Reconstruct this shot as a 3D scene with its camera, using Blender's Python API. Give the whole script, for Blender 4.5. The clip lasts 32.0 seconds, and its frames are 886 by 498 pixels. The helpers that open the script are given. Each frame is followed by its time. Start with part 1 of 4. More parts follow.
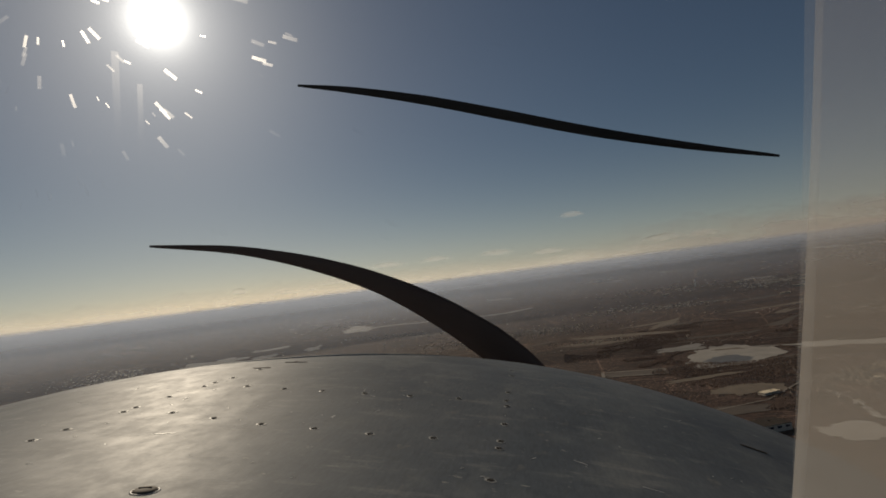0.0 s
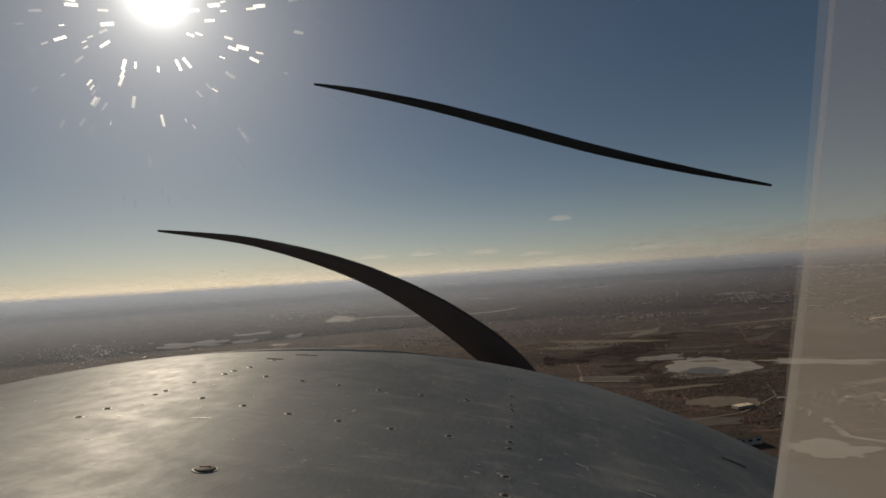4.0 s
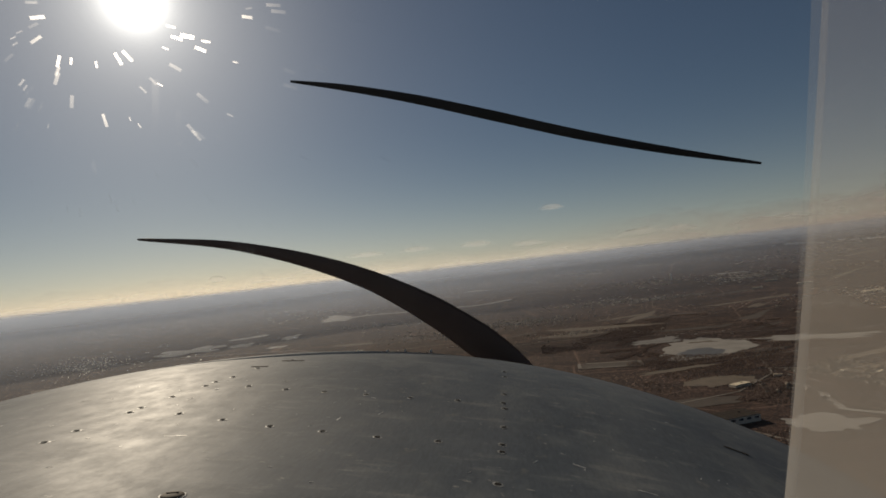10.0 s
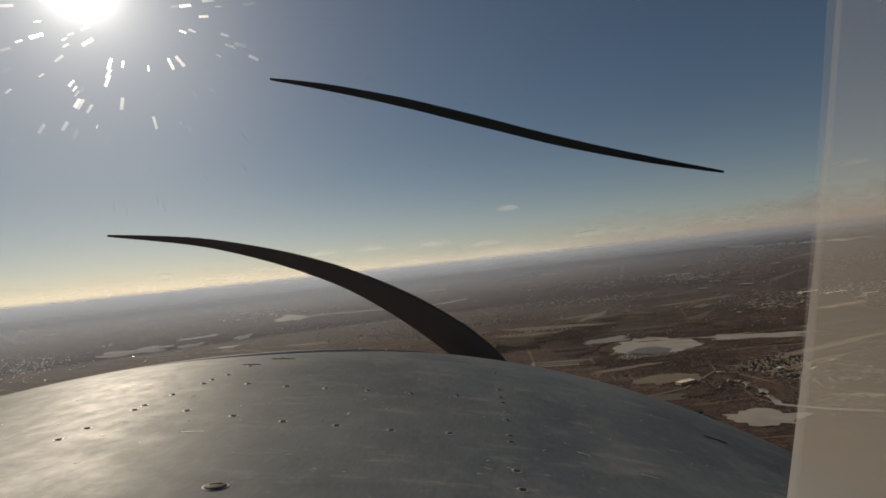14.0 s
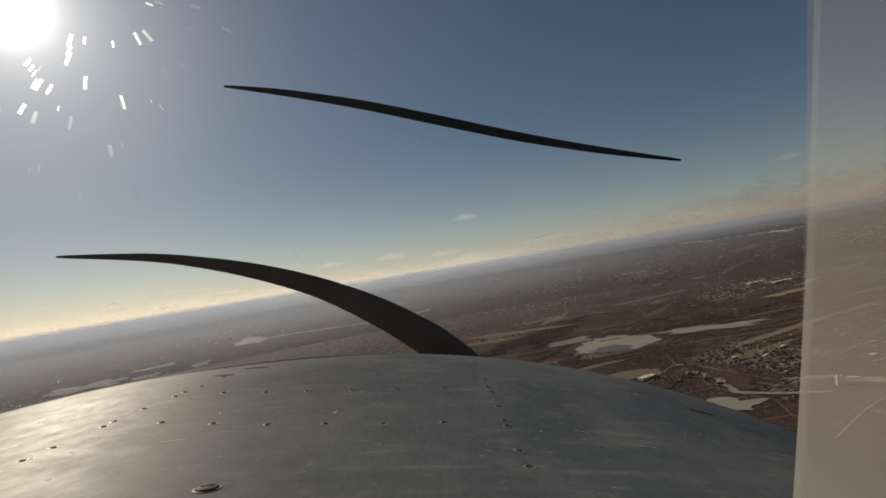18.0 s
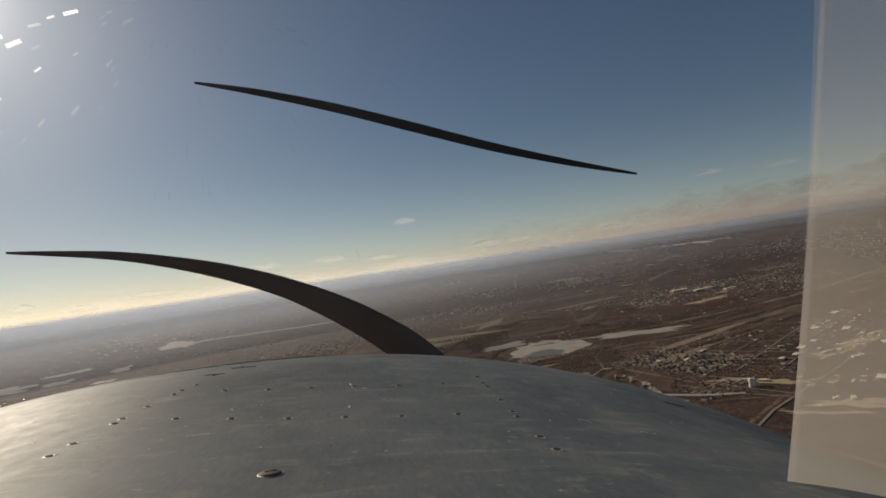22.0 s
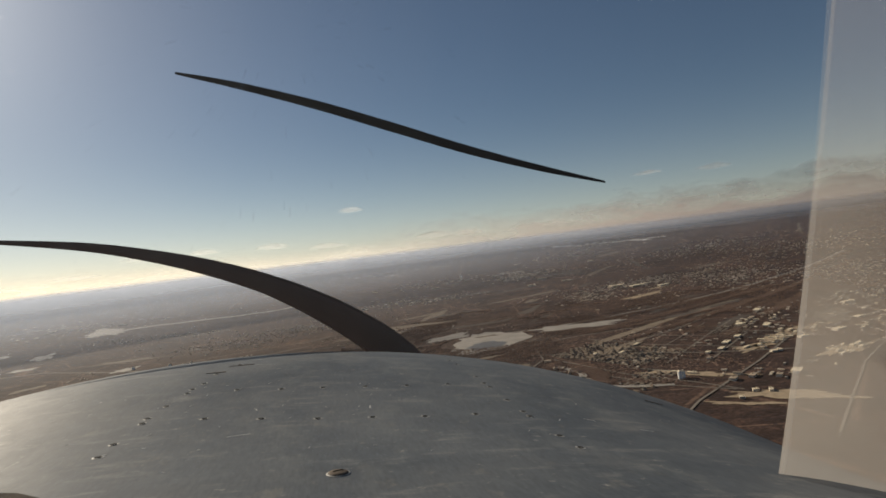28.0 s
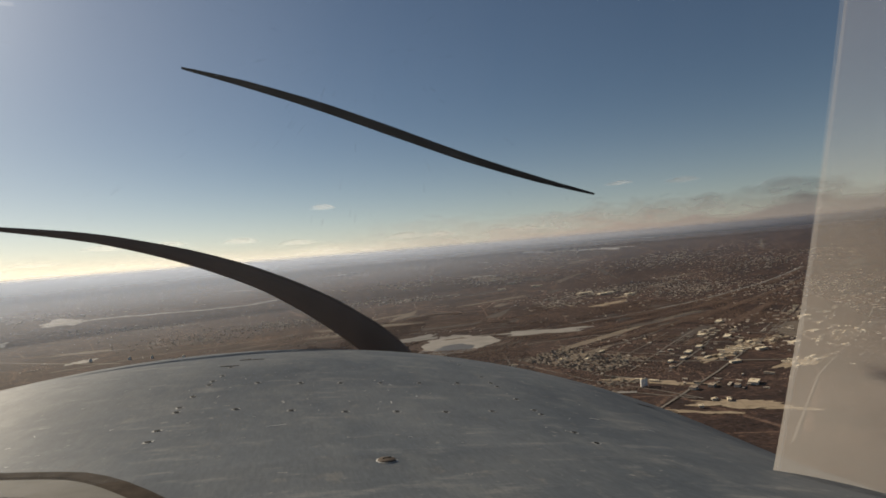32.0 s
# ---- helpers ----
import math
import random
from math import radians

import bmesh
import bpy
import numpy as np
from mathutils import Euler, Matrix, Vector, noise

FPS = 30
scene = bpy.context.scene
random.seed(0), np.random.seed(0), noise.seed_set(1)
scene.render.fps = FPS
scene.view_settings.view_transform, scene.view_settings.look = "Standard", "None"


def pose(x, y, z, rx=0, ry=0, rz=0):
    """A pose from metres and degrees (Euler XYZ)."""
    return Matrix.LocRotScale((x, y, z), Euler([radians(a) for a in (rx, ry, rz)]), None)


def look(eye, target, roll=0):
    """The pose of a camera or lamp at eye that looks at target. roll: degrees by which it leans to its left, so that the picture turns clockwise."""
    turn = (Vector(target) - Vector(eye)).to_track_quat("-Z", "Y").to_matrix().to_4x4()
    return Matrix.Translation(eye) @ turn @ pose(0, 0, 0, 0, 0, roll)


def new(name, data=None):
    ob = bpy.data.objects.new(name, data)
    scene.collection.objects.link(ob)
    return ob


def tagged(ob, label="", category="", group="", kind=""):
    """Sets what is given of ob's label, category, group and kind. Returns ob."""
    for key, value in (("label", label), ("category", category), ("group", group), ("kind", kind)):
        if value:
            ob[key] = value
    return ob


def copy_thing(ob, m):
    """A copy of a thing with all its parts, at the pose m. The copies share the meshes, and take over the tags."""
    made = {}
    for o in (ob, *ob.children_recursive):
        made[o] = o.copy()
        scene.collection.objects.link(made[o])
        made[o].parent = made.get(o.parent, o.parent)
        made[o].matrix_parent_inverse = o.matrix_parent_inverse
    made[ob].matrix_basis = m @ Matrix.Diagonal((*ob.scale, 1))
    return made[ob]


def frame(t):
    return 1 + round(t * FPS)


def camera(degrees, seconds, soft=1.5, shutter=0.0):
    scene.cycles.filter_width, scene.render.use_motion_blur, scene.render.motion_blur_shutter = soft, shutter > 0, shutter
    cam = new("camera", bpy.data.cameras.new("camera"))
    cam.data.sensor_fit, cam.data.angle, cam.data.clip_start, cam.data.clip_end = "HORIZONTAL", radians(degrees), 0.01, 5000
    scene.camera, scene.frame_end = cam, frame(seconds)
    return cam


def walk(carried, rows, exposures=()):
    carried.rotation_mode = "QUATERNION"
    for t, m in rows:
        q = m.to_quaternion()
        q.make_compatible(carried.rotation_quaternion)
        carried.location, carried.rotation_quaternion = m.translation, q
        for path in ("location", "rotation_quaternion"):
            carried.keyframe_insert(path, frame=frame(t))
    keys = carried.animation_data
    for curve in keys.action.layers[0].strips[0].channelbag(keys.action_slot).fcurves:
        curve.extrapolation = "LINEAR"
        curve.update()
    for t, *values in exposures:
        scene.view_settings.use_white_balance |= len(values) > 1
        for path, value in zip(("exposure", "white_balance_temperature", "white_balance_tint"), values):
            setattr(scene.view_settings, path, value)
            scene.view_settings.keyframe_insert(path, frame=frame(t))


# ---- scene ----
import itertools

# ---------------------------------------------------------------- camera
# (seconds, heading to the right, pitch, bank in degrees; the eye in the aircraft, x right, y ahead, z up)
ATTITUDE = [
    (0, -12.61, 3.46, 7.33, 0.114, 0.074, -0.010), (0.5, -12.42, 3.52, 5.91, 0.105, 0.056, -0.007), (1, -12.40, 3.47, 5.01, 0.100, 0.044, -0.003),
    (2, -11.71, 3.00, 4.34, 0.089, 0.029, 0.008), (3, -11.59, 2.95, 4.03, 0.085, 0.023, 0.010), (5.5, -11.48, 2.65, 2.97, 0.076, 0.004, 0.020),
    (6, -11.86, 2.41, 2.93, 0.080, 0.005, 0.025), (7, -11.51, 2.39, 2.97, 0.076, 0.003, 0.025), (8, -12.00, 2.41, 2.96, 0.081, 0.007, 0.025),
    (8.5, -12.07, 2.35, 4.27, 0.091, 0.029, 0.021), (9, -11.89, 2.19, 5.56, 0.097, 0.045, 0.019), (10, -10.72, 2.26, 6.51, 0.090, 0.048, 0.012),
    (11, -10.08, 2.11, 6.10, 0.080, 0.038, 0.015), (12, -9.24, 2.17, 5.66, 0.068, 0.026, 0.014), (13, -7.16, 1.97, 5.73, 0.044, 0.012, 0.014),
    (15.5, -4.90, 1.46, 7.32, 0.027, 0.017, 0.014), (16, -3.96, 1.56, 8.52, 0.023, 0.025, 0.006), (17, -2.39, 1.66, 8.96, 0.007, 0.022, -0.000),
    (18, -2.08, 2.29, 9.41, 0.006, 0.025, -0.014), (19, -1.13, 2.45, 9.86, -0.003, 0.025, -0.020), (20, 0.97, 2.12, 9.02, -0.036, 0.007, -0.015),
    (21, 2.24, 1.82, 8.93, -0.054, 0.001, -0.012), (22, 4.20, 1.76, 8.52, -0.084, -0.009, -0.013), (23, 5.24, 0.78, 8.54, -0.101, -0.013, 0.003),
    (24, 6.44, 0.15, 6.15, -0.144, -0.044, 0.022), (26.5, 7.52, 0.37, 5.82, -0.165, -0.050, 0.017), (27, 8.02, 0.44, 6.29, -0.166, -0.044, 0.013),
    (28, 9.55, 0.12, 7.04, -0.182, -0.038, 0.013), (29, 10.26, 0.31, 6.84, -0.195, -0.040, 0.008), (30, 10.62, 0.19, 6.80, -0.202, -0.041, 0.010),
    (31, 11.58, -0.22, 6.08, -0.227, -0.050, 0.019), (32, 12.44, 0.00, 4.79, -0.259, -0.065, 0.018),
]
HEIGHT = 300.0                       # eye above the valley floor, metres
HEAD, PITCH, BANK = -3.14, 2.14, 6.73    # how the aircraft lies


def frame_of(head, pitch, bank):
    """x right, y ahead, z up."""
    return pose(0, 0, 0, 0, 0, -head) @ pose(0, 0, 0, pitch) @ pose(0, 0, 0, 0, bank)


NOSE = Matrix.Translation((0, 0, HEIGHT)) @ frame_of(HEAD, PITCH, BANK)
rows = []
for t, head, pitch, bank, x, y, z in ATTITUDE:
    rows.append((t, Matrix.Translation(NOSE @ Vector((x, y, z))) @ frame_of(head, pitch, bank) @ pose(0, 0, 0, 90)))

cam = camera(76.8, 32.0, soft=1.7)
walk(cam, rows, exposures=((0.0, -0.62, 6650, 8), (1.0, -0.64, 6650, 8), (2.2, -0.50, 6650, 8), (3.5, -0.48, 6650, 8), (7.0, -0.49, 6650, 8), (11.5, -0.44, 6630, 8), (13.0, -0.32, 6620, 8), (18.0, -0.20, 6600, 8), (22.5, 0.02, 6580, 8), (25.0, 0.18, 6560, 8), (32.0, 0.35, 6540, 8)))

# ---------------------------------------------------------------- light
SUN_HEAD, SUN_UP = -37.7, 26.4
sun_way = Vector((math.sin(radians(SUN_HEAD)) * math.cos(radians(SUN_UP)),
                  math.cos(radians(SUN_HEAD)) * math.cos(radians(SUN_UP)), math.sin(radians(SUN_UP))))
world = bpy.data.worlds.new("winter_sky")
scene.world = world
world.use_nodes = True
wt = world.node_tree
wt.nodes.clear()
w_out = wt.nodes.new("ShaderNodeOutputWorld")
w_bg = wt.nodes.new("ShaderNodeBackground")
w_bg.inputs["Strength"].default_value = 0.036
sky = wt.nodes.new("ShaderNodeTexSky")
sky.sky_type = "NISHITA"
sky.sun_disc = False
sky.sun_elevation, sky.sun_rotation = radians(SUN_UP), radians(SUN_HEAD)
sky.air_density, sky.dust_density, sky.ozone_density = 0.9, 0.3, 2.0
# the glare round the low sun
w_co = wt.nodes.new("ShaderNodeTexCoord")
w_dot = wt.nodes.new("ShaderNodeVectorMath")
w_dot.operation = "DOT_PRODUCT"
w_dot.inputs[1].default_value = sun_way
wt.links.new(w_co.outputs["Generated"], w_dot.inputs[0])
w_glow = []
for power, gain in ((1600.0, 60.0), (330.0, 17.0), (60.0, 7.0), (9.0, 1.8)):
    w_max = wt.nodes.new("ShaderNodeMath")
    w_max.operation = "MAXIMUM"
    w_max.inputs[1].default_value = 0.0
    wt.links.new(w_dot.outputs["Value"], w_max.inputs[0])
    w_pow = wt.nodes.new("ShaderNodeMath")
    w_pow.operation = "POWER"
    w_pow.inputs[1].default_value = power
    wt.links.new(w_max.outputs[0], w_pow.inputs[0])
    w_mul = wt.nodes.new("ShaderNodeMath")
    w_mul.operation = "MULTIPLY"
    w_mul.inputs[1].default_value = gain
    wt.links.new(w_pow.outputs[0], w_mul.inputs[0])
    w_glow.append(w_mul)
w_sum = w_glow[0]
for w_next in w_glow[1:]:
    w_add = wt.nodes.new("ShaderNodeMath")
    wt.links.new(w_sum.outputs[0], w_add.inputs[0])
    wt.links.new(w_next.outputs[0], w_add.inputs[1])
    w_sum = w_add
w_tint = wt.nodes.new("ShaderNodeVectorMath")
w_tint.operation = "SCALE"
w_tint.inputs[0].default_value = (1.0, 0.97, 0.92)
wt.links.new(w_sum.outputs[0], w_tint.inputs["Scale"])
# pale haze that thickens towards the skyline
w_xyz = wt.nodes.new("ShaderNodeSeparateXYZ")
wt.links.new(w_co.outputs["Generated"], w_xyz.inputs[0])
w_up = wt.nodes.new("ShaderNodeMath")
w_up.operation = "ABSOLUTE"
wt.links.new(w_xyz.outputs["Z"], w_up.inputs[0])
w_low = wt.nodes.new("ShaderNodeMapRange")
w_low.inputs["From Min"].default_value, w_low.inputs["From Max"].default_value = 0.0, 0.30
w_low.inputs["To Min"].default_value, w_low.inputs["To Max"].default_value = 1.0, 0.0
wt.links.new(w_up.outputs[0], w_low.inputs["Value"])
w_thick = wt.nodes.new("ShaderNodeMath")
w_thick.operation = "POWER"
w_thick.inputs[1].default_value = 3.2
wt.links.new(w_low.outputs[0], w_thick.inputs[0])
w_side = wt.nodes.new("ShaderNodeMapRange")
w_side.inputs["From Min"].default_value, w_side.inputs["From Max"].default_value = 0.2, 0.95
w_side.inputs["To Min"].default_value, w_side.inputs["To Max"].default_value = 3.2, 6.8
wt.links.new(w_dot.outputs["Value"], w_side.inputs["Value"])
w_amount = wt.nodes.new("ShaderNodeMath")
w_amount.operation = "MULTIPLY"
wt.links.new(w_thick.outputs[0], w_amount.inputs[0])
wt.links.new(w_side.outputs[0], w_amount.inputs[1])
w_pale = wt.nodes.new("ShaderNodeVectorMath")
w_pale.operation = "SCALE"
w_pale.inputs[0].default_value = (1.0, 0.97, 0.98)
wt.links.new(w_amount.outputs[0], w_pale.inputs["Scale"])
w_hazy = wt.nodes.new("ShaderNodeVectorMath")
wt.links.new(sky.outputs["Color"], w_hazy.inputs[0])
wt.links.new(w_pale.outputs[0], w_hazy.inputs[1])
w_mix = wt.nodes.new("ShaderNodeVectorMath")
wt.links.new(w_hazy.outputs[0], w_mix.inputs[0])
wt.links.new(w_tint.outputs[0], w_mix.inputs[1])
wt.links.new(w_mix.outputs[0], w_bg.inputs["Color"])
wt.links.new(w_bg.outputs[0], w_out.inputs["Surface"])

lamp = bpy.data.lights.new("sun", "SUN")
lamp.energy, lamp.angle, lamp.color = 4.4, radians(0.5), (1.0, 0.86, 0.68)
sun = new("sun", lamp)
sun.matrix_world = look(sun_way * 100 + Vector((0, 0, HEIGHT)), (0, 0, HEIGHT))


# ---------------------------------------------------------------- materials
def ramp(nt, source, stops):
    node = nt.nodes.new("ShaderNodeValToRGB")
    while len(node.color_ramp.elements) < len(stops):
        node.color_ramp.elements.new(0.5)
    for e, (at, c) in zip(node.color_ramp.elements, stops):
        e.position, e.color = at, (*c, 1)
    nt.links.new(source, node.inputs[0])
    return node.outputs["Color"]


def noise_of(nt, where, scale, detail=4.0, rough=0.55, stretch=None):
    if stretch:
        m = nt.nodes.new("ShaderNodeMapping")
        m.inputs["Scale"].default_value = stretch
        nt.links.new(where, m.inputs[0])
        where = m.outputs[0]
    n = nt.nodes.new("ShaderNodeTexNoise")
    n.inputs["Scale"].default_value, n.inputs["Detail"].default_value, n.inputs["Roughness"].default_value = scale, detail, rough
    nt.links.new(where, n.inputs["Vector"])
    return n.outputs["Fac"]


def blend(nt, fac, a, b, kind="MIX"):
    m = nt.nodes.new("ShaderNodeMix")
    m.data_type, m.blend_type = "RGBA", kind
    for socket, value in ((m.inputs["Factor"], fac), (m.inputs["A"], a), (m.inputs["B"], b)):
        if isinstance(value, (int, float)):
            socket.default_value = value
        elif isinstance(value, tuple):
            socket.default_value = (*value, 1)
        else:
            nt.links.new(value, socket)
    return m.outputs["Result"]


def bump_of(nt, height, strength, distance):
    b = nt.nodes.new("ShaderNodeBump")
    b.inputs["Strength"].default_value, b.inputs["Distance"].default_value = strength, distance
    nt.links.new(height, b.inputs["Height"])
    return b.outputs["Normal"]


def start(name, rough=0.7, metal=0.0):
    m = bpy.data.materials.new(name)
    m.use_nodes = True
    nt = m.node_tree
    bsdf = nt.nodes["Principled BSDF"]
    bsdf.inputs["Roughness"].default_value, bsdf.inputs["Metallic"].default_value = rough, metal
    geo = nt.nodes.new("ShaderNodeNewGeometry")
    return m, nt, bsdf, geo.outputs["Position"]


def plain(name, low, high, rough=0.7, metal=0.0, scale=4.0, relief=0.0, local=True, islands=0.0, shine=0.5):
    """A surface mottled between two tones; islands: how much alike pieces differ."""
    m, nt, bsdf, where = start(name, rough, metal)
    bsdf.inputs["Specular IOR Level"].default_value = shine
    if local:
        co = nt.nodes.new("ShaderNodeTexCoord")
        where = co.outputs["Object"]
    n = noise_of(nt, where, scale, 6.0)
    colour = ramp(nt, n, ((0.3, low), (0.7, high)))
    if islands:
        geo = nt.nodes.new("ShaderNodeNewGeometry")
        colour = blend(nt, islands, colour, ramp(nt, geo.outputs["Random Per Island"], ((0.0, low), (0.5, high), (1.0, tuple(min(1, c * 1.6) for c in high)))))
    nt.links.new(colour, bsdf.inputs["Base Color"])
    if relief:
        nt.links.new(bump_of(nt, noise_of(nt, where, scale * 6, 3.0), 0.4, relief), bsdf.inputs["Normal"])
    return m


def ground_material():
    m, nt, bsdf, where = start("winter_ground", 0.95)
    bsdf.inputs["Specular IOR Level"].default_value = 0.15
    broad = noise_of(nt, where, 0.0014, 4.0, 0.6)
    wide = noise_of(nt, where, 0.0052, 7.0, 0.68)
    belts = noise_of(nt, where, 0.010, 5.0, 0.6, (0.55, 1.5, 1.0))
    fine = noise_of(nt, where, 0.035, 6.0, 0.75)
    grain = noise_of(nt, where, 0.12, 4.0, 0.75)
    cells = nt.nodes.new("ShaderNodeTexVoronoi")
    cells.inputs["Scale"].default_value, cells.inputs["Randomness"].default_value = 0.0055, 0.9
    nt.links.new(where, cells.inputs["Vector"])
    field = ramp(nt, cells.outputs["Color"], ((0.1, (0.062, 0.047, 0.038)), (0.4, (0.088, 0.066, 0.050)), (0.7, (0.050, 0.038, 0.031)), (1.0, (0.125, 0.096, 0.070))))
    wood = ramp(nt, fine, ((0.3, (0.022, 0.017, 0.015)), (0.5, (0.048, 0.037, 0.031)), (0.7, (0.088, 0.068, 0.056))))
    cover = ramp(nt, wide, ((0.57, (0, 0, 0)), (0.63, (1, 1, 1))))
    land = blend(nt, cover, wood, field)
    land = blend(nt, ramp(nt, belts, ((0.50, (0, 0, 0)), (0.55, (0.9, 0.9, 0.9)))), land, (0.026, 0.020, 0.018))
    drift = noise_of(nt, where, 0.017, 3.0, 0.8, (0.6, 1.3, 1.0))
    land = blend(nt, ramp(nt, drift, ((0.66, (0, 0, 0)), (0.69, (0.7, 0.7, 0.7)))), land, (0.20, 0.168, 0.135))
    land = blend(nt, ramp(nt, broad, ((0.4, (0, 0, 0)), (0.7, (0.22, 0.22, 0.22)))), land, (0.066, 0.050, 0.040))
    # lanes and hedges between the lots
    for size, narrow, tone, share in ((0.0042, 0.010, (0.15, 0.125, 0.10), 0.75), (0.0105, 0.022, (0.022, 0.017, 0.015), 0.6)):
        net = nt.nodes.new("ShaderNodeTexVoronoi")
        net.feature = "DISTANCE_TO_EDGE"
        net.inputs["Scale"].default_value, net.inputs["Randomness"].default_value = size, 0.8
        nt.links.new(where, net.inputs["Vector"])
        land = blend(nt, ramp(nt, net.outputs["Distance"], ((narrow * 0.5, (share, share, share)), (narrow, (0, 0, 0)))), land, tone)
    land = blend(nt, 1.0, land, ramp(nt, grain, ((0.32, (0.25, 0.25, 0.25)), (0.68, (1.75, 1.75, 1.75)))), "MULTIPLY")
    specks = noise_of(nt, where, 0.13, 2.0, 0.8, (0.8, 1.1, 1.0))
    towns = noise_of(nt, where, 0.0021, 3.0, 0.6)
    share = blend(nt, 1.0, ramp(nt, specks, ((0.60, (0, 0, 0)), (0.64, (0.95, 0.95, 0.95)))), ramp(nt, towns, ((0.47, (0.08, 0.08, 0.08)), (0.57, (1, 1, 1)))), "MULTIPLY")
    land = blend(nt, share, land, (0.34, 0.30, 0.25))
    land = blend(nt, 1.0, land, (0.98, 0.735, 0.67), "MULTIPLY")
    nt.links.new(land, bsdf.inputs["Base Color"])
    nt.links.new(bump_of(nt, fine, 0.6, 6.0), bsdf.inputs["Normal"])
    return m


def metal_material():
    """Old grey-painted aluminium skin: satin, streaked and chalky."""
    m, nt, bsdf, where = start("satin_grey_paint", 0.5, 0.0)
    co = nt.nodes.new("ShaderNodeTexCoord")
    o = co.outputs["Object"]
    cloudy = noise_of(nt, o, 5.0, 6.0, 0.6)
    scuffs = noise_of(nt, o, 30.0, 5.0, 0.7, (1.3, 0.8, 1.0))
    grain = noise_of(nt, o, 160.0, 3.0, 0.7, (2.0, 0.35, 1.0))
    # blue in the grey base stands in for the sky's reflection
    colour = ramp(nt, cloudy, ((0.3, (0.072, 0.084, 0.100)), (0.7, (0.132, 0.142, 0.152))))
    colour = blend(nt, ramp(nt, scuffs, ((0.6, (0, 0, 0)), (0.72, (0.45, 0.45, 0.45)))), colour, (0.22, 0.21, 0.19))
    chips = noise_of(nt, o, 55.0, 5.0, 0.75, (1.0, 1.6, 1.0))
    colour = blend(nt, ramp(nt, chips, ((0.635, (0, 0, 0)), (0.69, (0.7, 0.7, 0.7)))), colour, (0.34, 0.33, 0.30))
    stains = noise_of(nt, o, 11.0, 5.0, 0.65, (1.0, 0.5, 1.0))
    colour = blend(nt, ramp(nt, stains, ((0.5, (0, 0, 0)), (0.66, (0.75, 0.75, 0.75)))), colour, (0.150, 0.158, 0.162))
    smudge = noise_of(nt, o, 16.0, 6.0, 0.7, (0.8, 2.2, 1.0))
    colour = blend(nt, ramp(nt, smudge, ((0.55, (0, 0, 0)), (0.72, (0.6, 0.6, 0.6)))), colour, (0.24, 0.24, 0.23))
    colour = blend(nt, 0.4, colour, ramp(nt, grain, ((0.3, (0.6, 0.6, 0.6)), (0.7, (1.2, 1.2, 1.2)))), "MULTIPLY")
    nt.links.new(colour, bsdf.inputs["Base Color"])
    rough = ramp(nt, scuffs, ((0.3, (0.50, 0.50, 0.50)), (0.7, (0.64, 0.64, 0.64))))
    nt.links.new(rough, bsdf.inputs["Roughness"])
    nt.links.new(bump_of(nt, grain, 0.05, 0.0009), bsdf.inputs["Normal"])
    bsdf.inputs["Coat Weight"].default_value = 0.027
    nt.links.new(ramp(nt, scuffs, ((0.35, (0.29, 0.29, 0.29)), (0.7, (0.40, 0.40, 0.40)))), bsdf.inputs["Coat Roughness"])
    bsdf.inputs["Coat IOR"].default_value = 1.6
    bsdf.inputs["Specular IOR Level"].default_value = 0.037
    return m


def veil_material(name, share, tone, front=0.5):
    """Hazed, scratched acrylic that scatters part of the light."""
    m = bpy.data.materials.new(name)
    m.use_nodes = True
    nt = m.node_tree
    nt.nodes.clear()
    out = nt.nodes.new("ShaderNodeOutputMaterial")
    clear = nt.nodes.new("ShaderNodeBsdfTransparent")
    lit = nt.nodes.new("ShaderNodeBsdfTranslucent")
    face = nt.nodes.new("ShaderNodeBsdfDiffuse")
    both, mix = nt.nodes.new("ShaderNodeMixShader"), nt.nodes.new("ShaderNodeMixShader")
    co = nt.nodes.new("ShaderNodeTexCoord")
    dirt = noise_of(nt, co.outputs["Object"], 7.0, 5.0)
    colour = ramp(nt, dirt, ((0.3, tuple(c * 0.85 for c in tone)), (0.7, tone)))
    nt.links.new(colour, lit.inputs["Color"])
    nt.links.new(colour, face.inputs["Color"])
    nt.links.new(lit.outputs[0], both.inputs[1])
    nt.links.new(face.outputs[0], both.inputs[2])
    mix.inputs["Fac"].default_value = share
    both.inputs["Fac"].default_value = front
    nt.links.new(clear.outputs[0], mix.inputs[1])
    nt.links.new(both.outputs[0], mix.inputs[2])
    nt.links.new(mix.outputs[0], out.inputs["Surface"])
    return m


GROUND = ground_material()
SKIN = metal_material()
ICE = plain("lake_ice", (0.19, 0.172, 0.152), (0.27, 0.248, 0.22), 0.85, scale=0.02, local=False)
# brighter ice for far strips, with the sun on them put into the colour
SUNLIT_ICE = plain("sunlit_ice", (0.50, 0.48, 0.45), (0.74, 0.72, 0.69), 0.9, scale=0.03, local=False, shine=0.2)
OPEN_WATER = plain("dark_water", (0.07, 0.068, 0.066), (0.11, 0.105, 0.10), 0.5, scale=0.05, local=False)
SAND = plain("pale_bare_soil", (0.12, 0.092, 0.062), (0.19, 0.145, 0.10), 0.95, scale=0.03, local=False)
TURNED = plain("dark_turned_field", (0.035, 0.024, 0.018), (0.06, 0.042, 0.03), 0.95, scale=0.05, local=False)
ROAD = plain("worn_asphalt_road", (0.12, 0.10, 0.083), (0.18, 0.155, 0.126), 0.9, scale=0.1, local=False)
TWIGS = plain("bare_winter_trees", (0.13, 0.089, 0.070), (0.20, 0.138, 0.106), 0.95, scale=0.02, local=False, islands=0.35, shine=0.1)
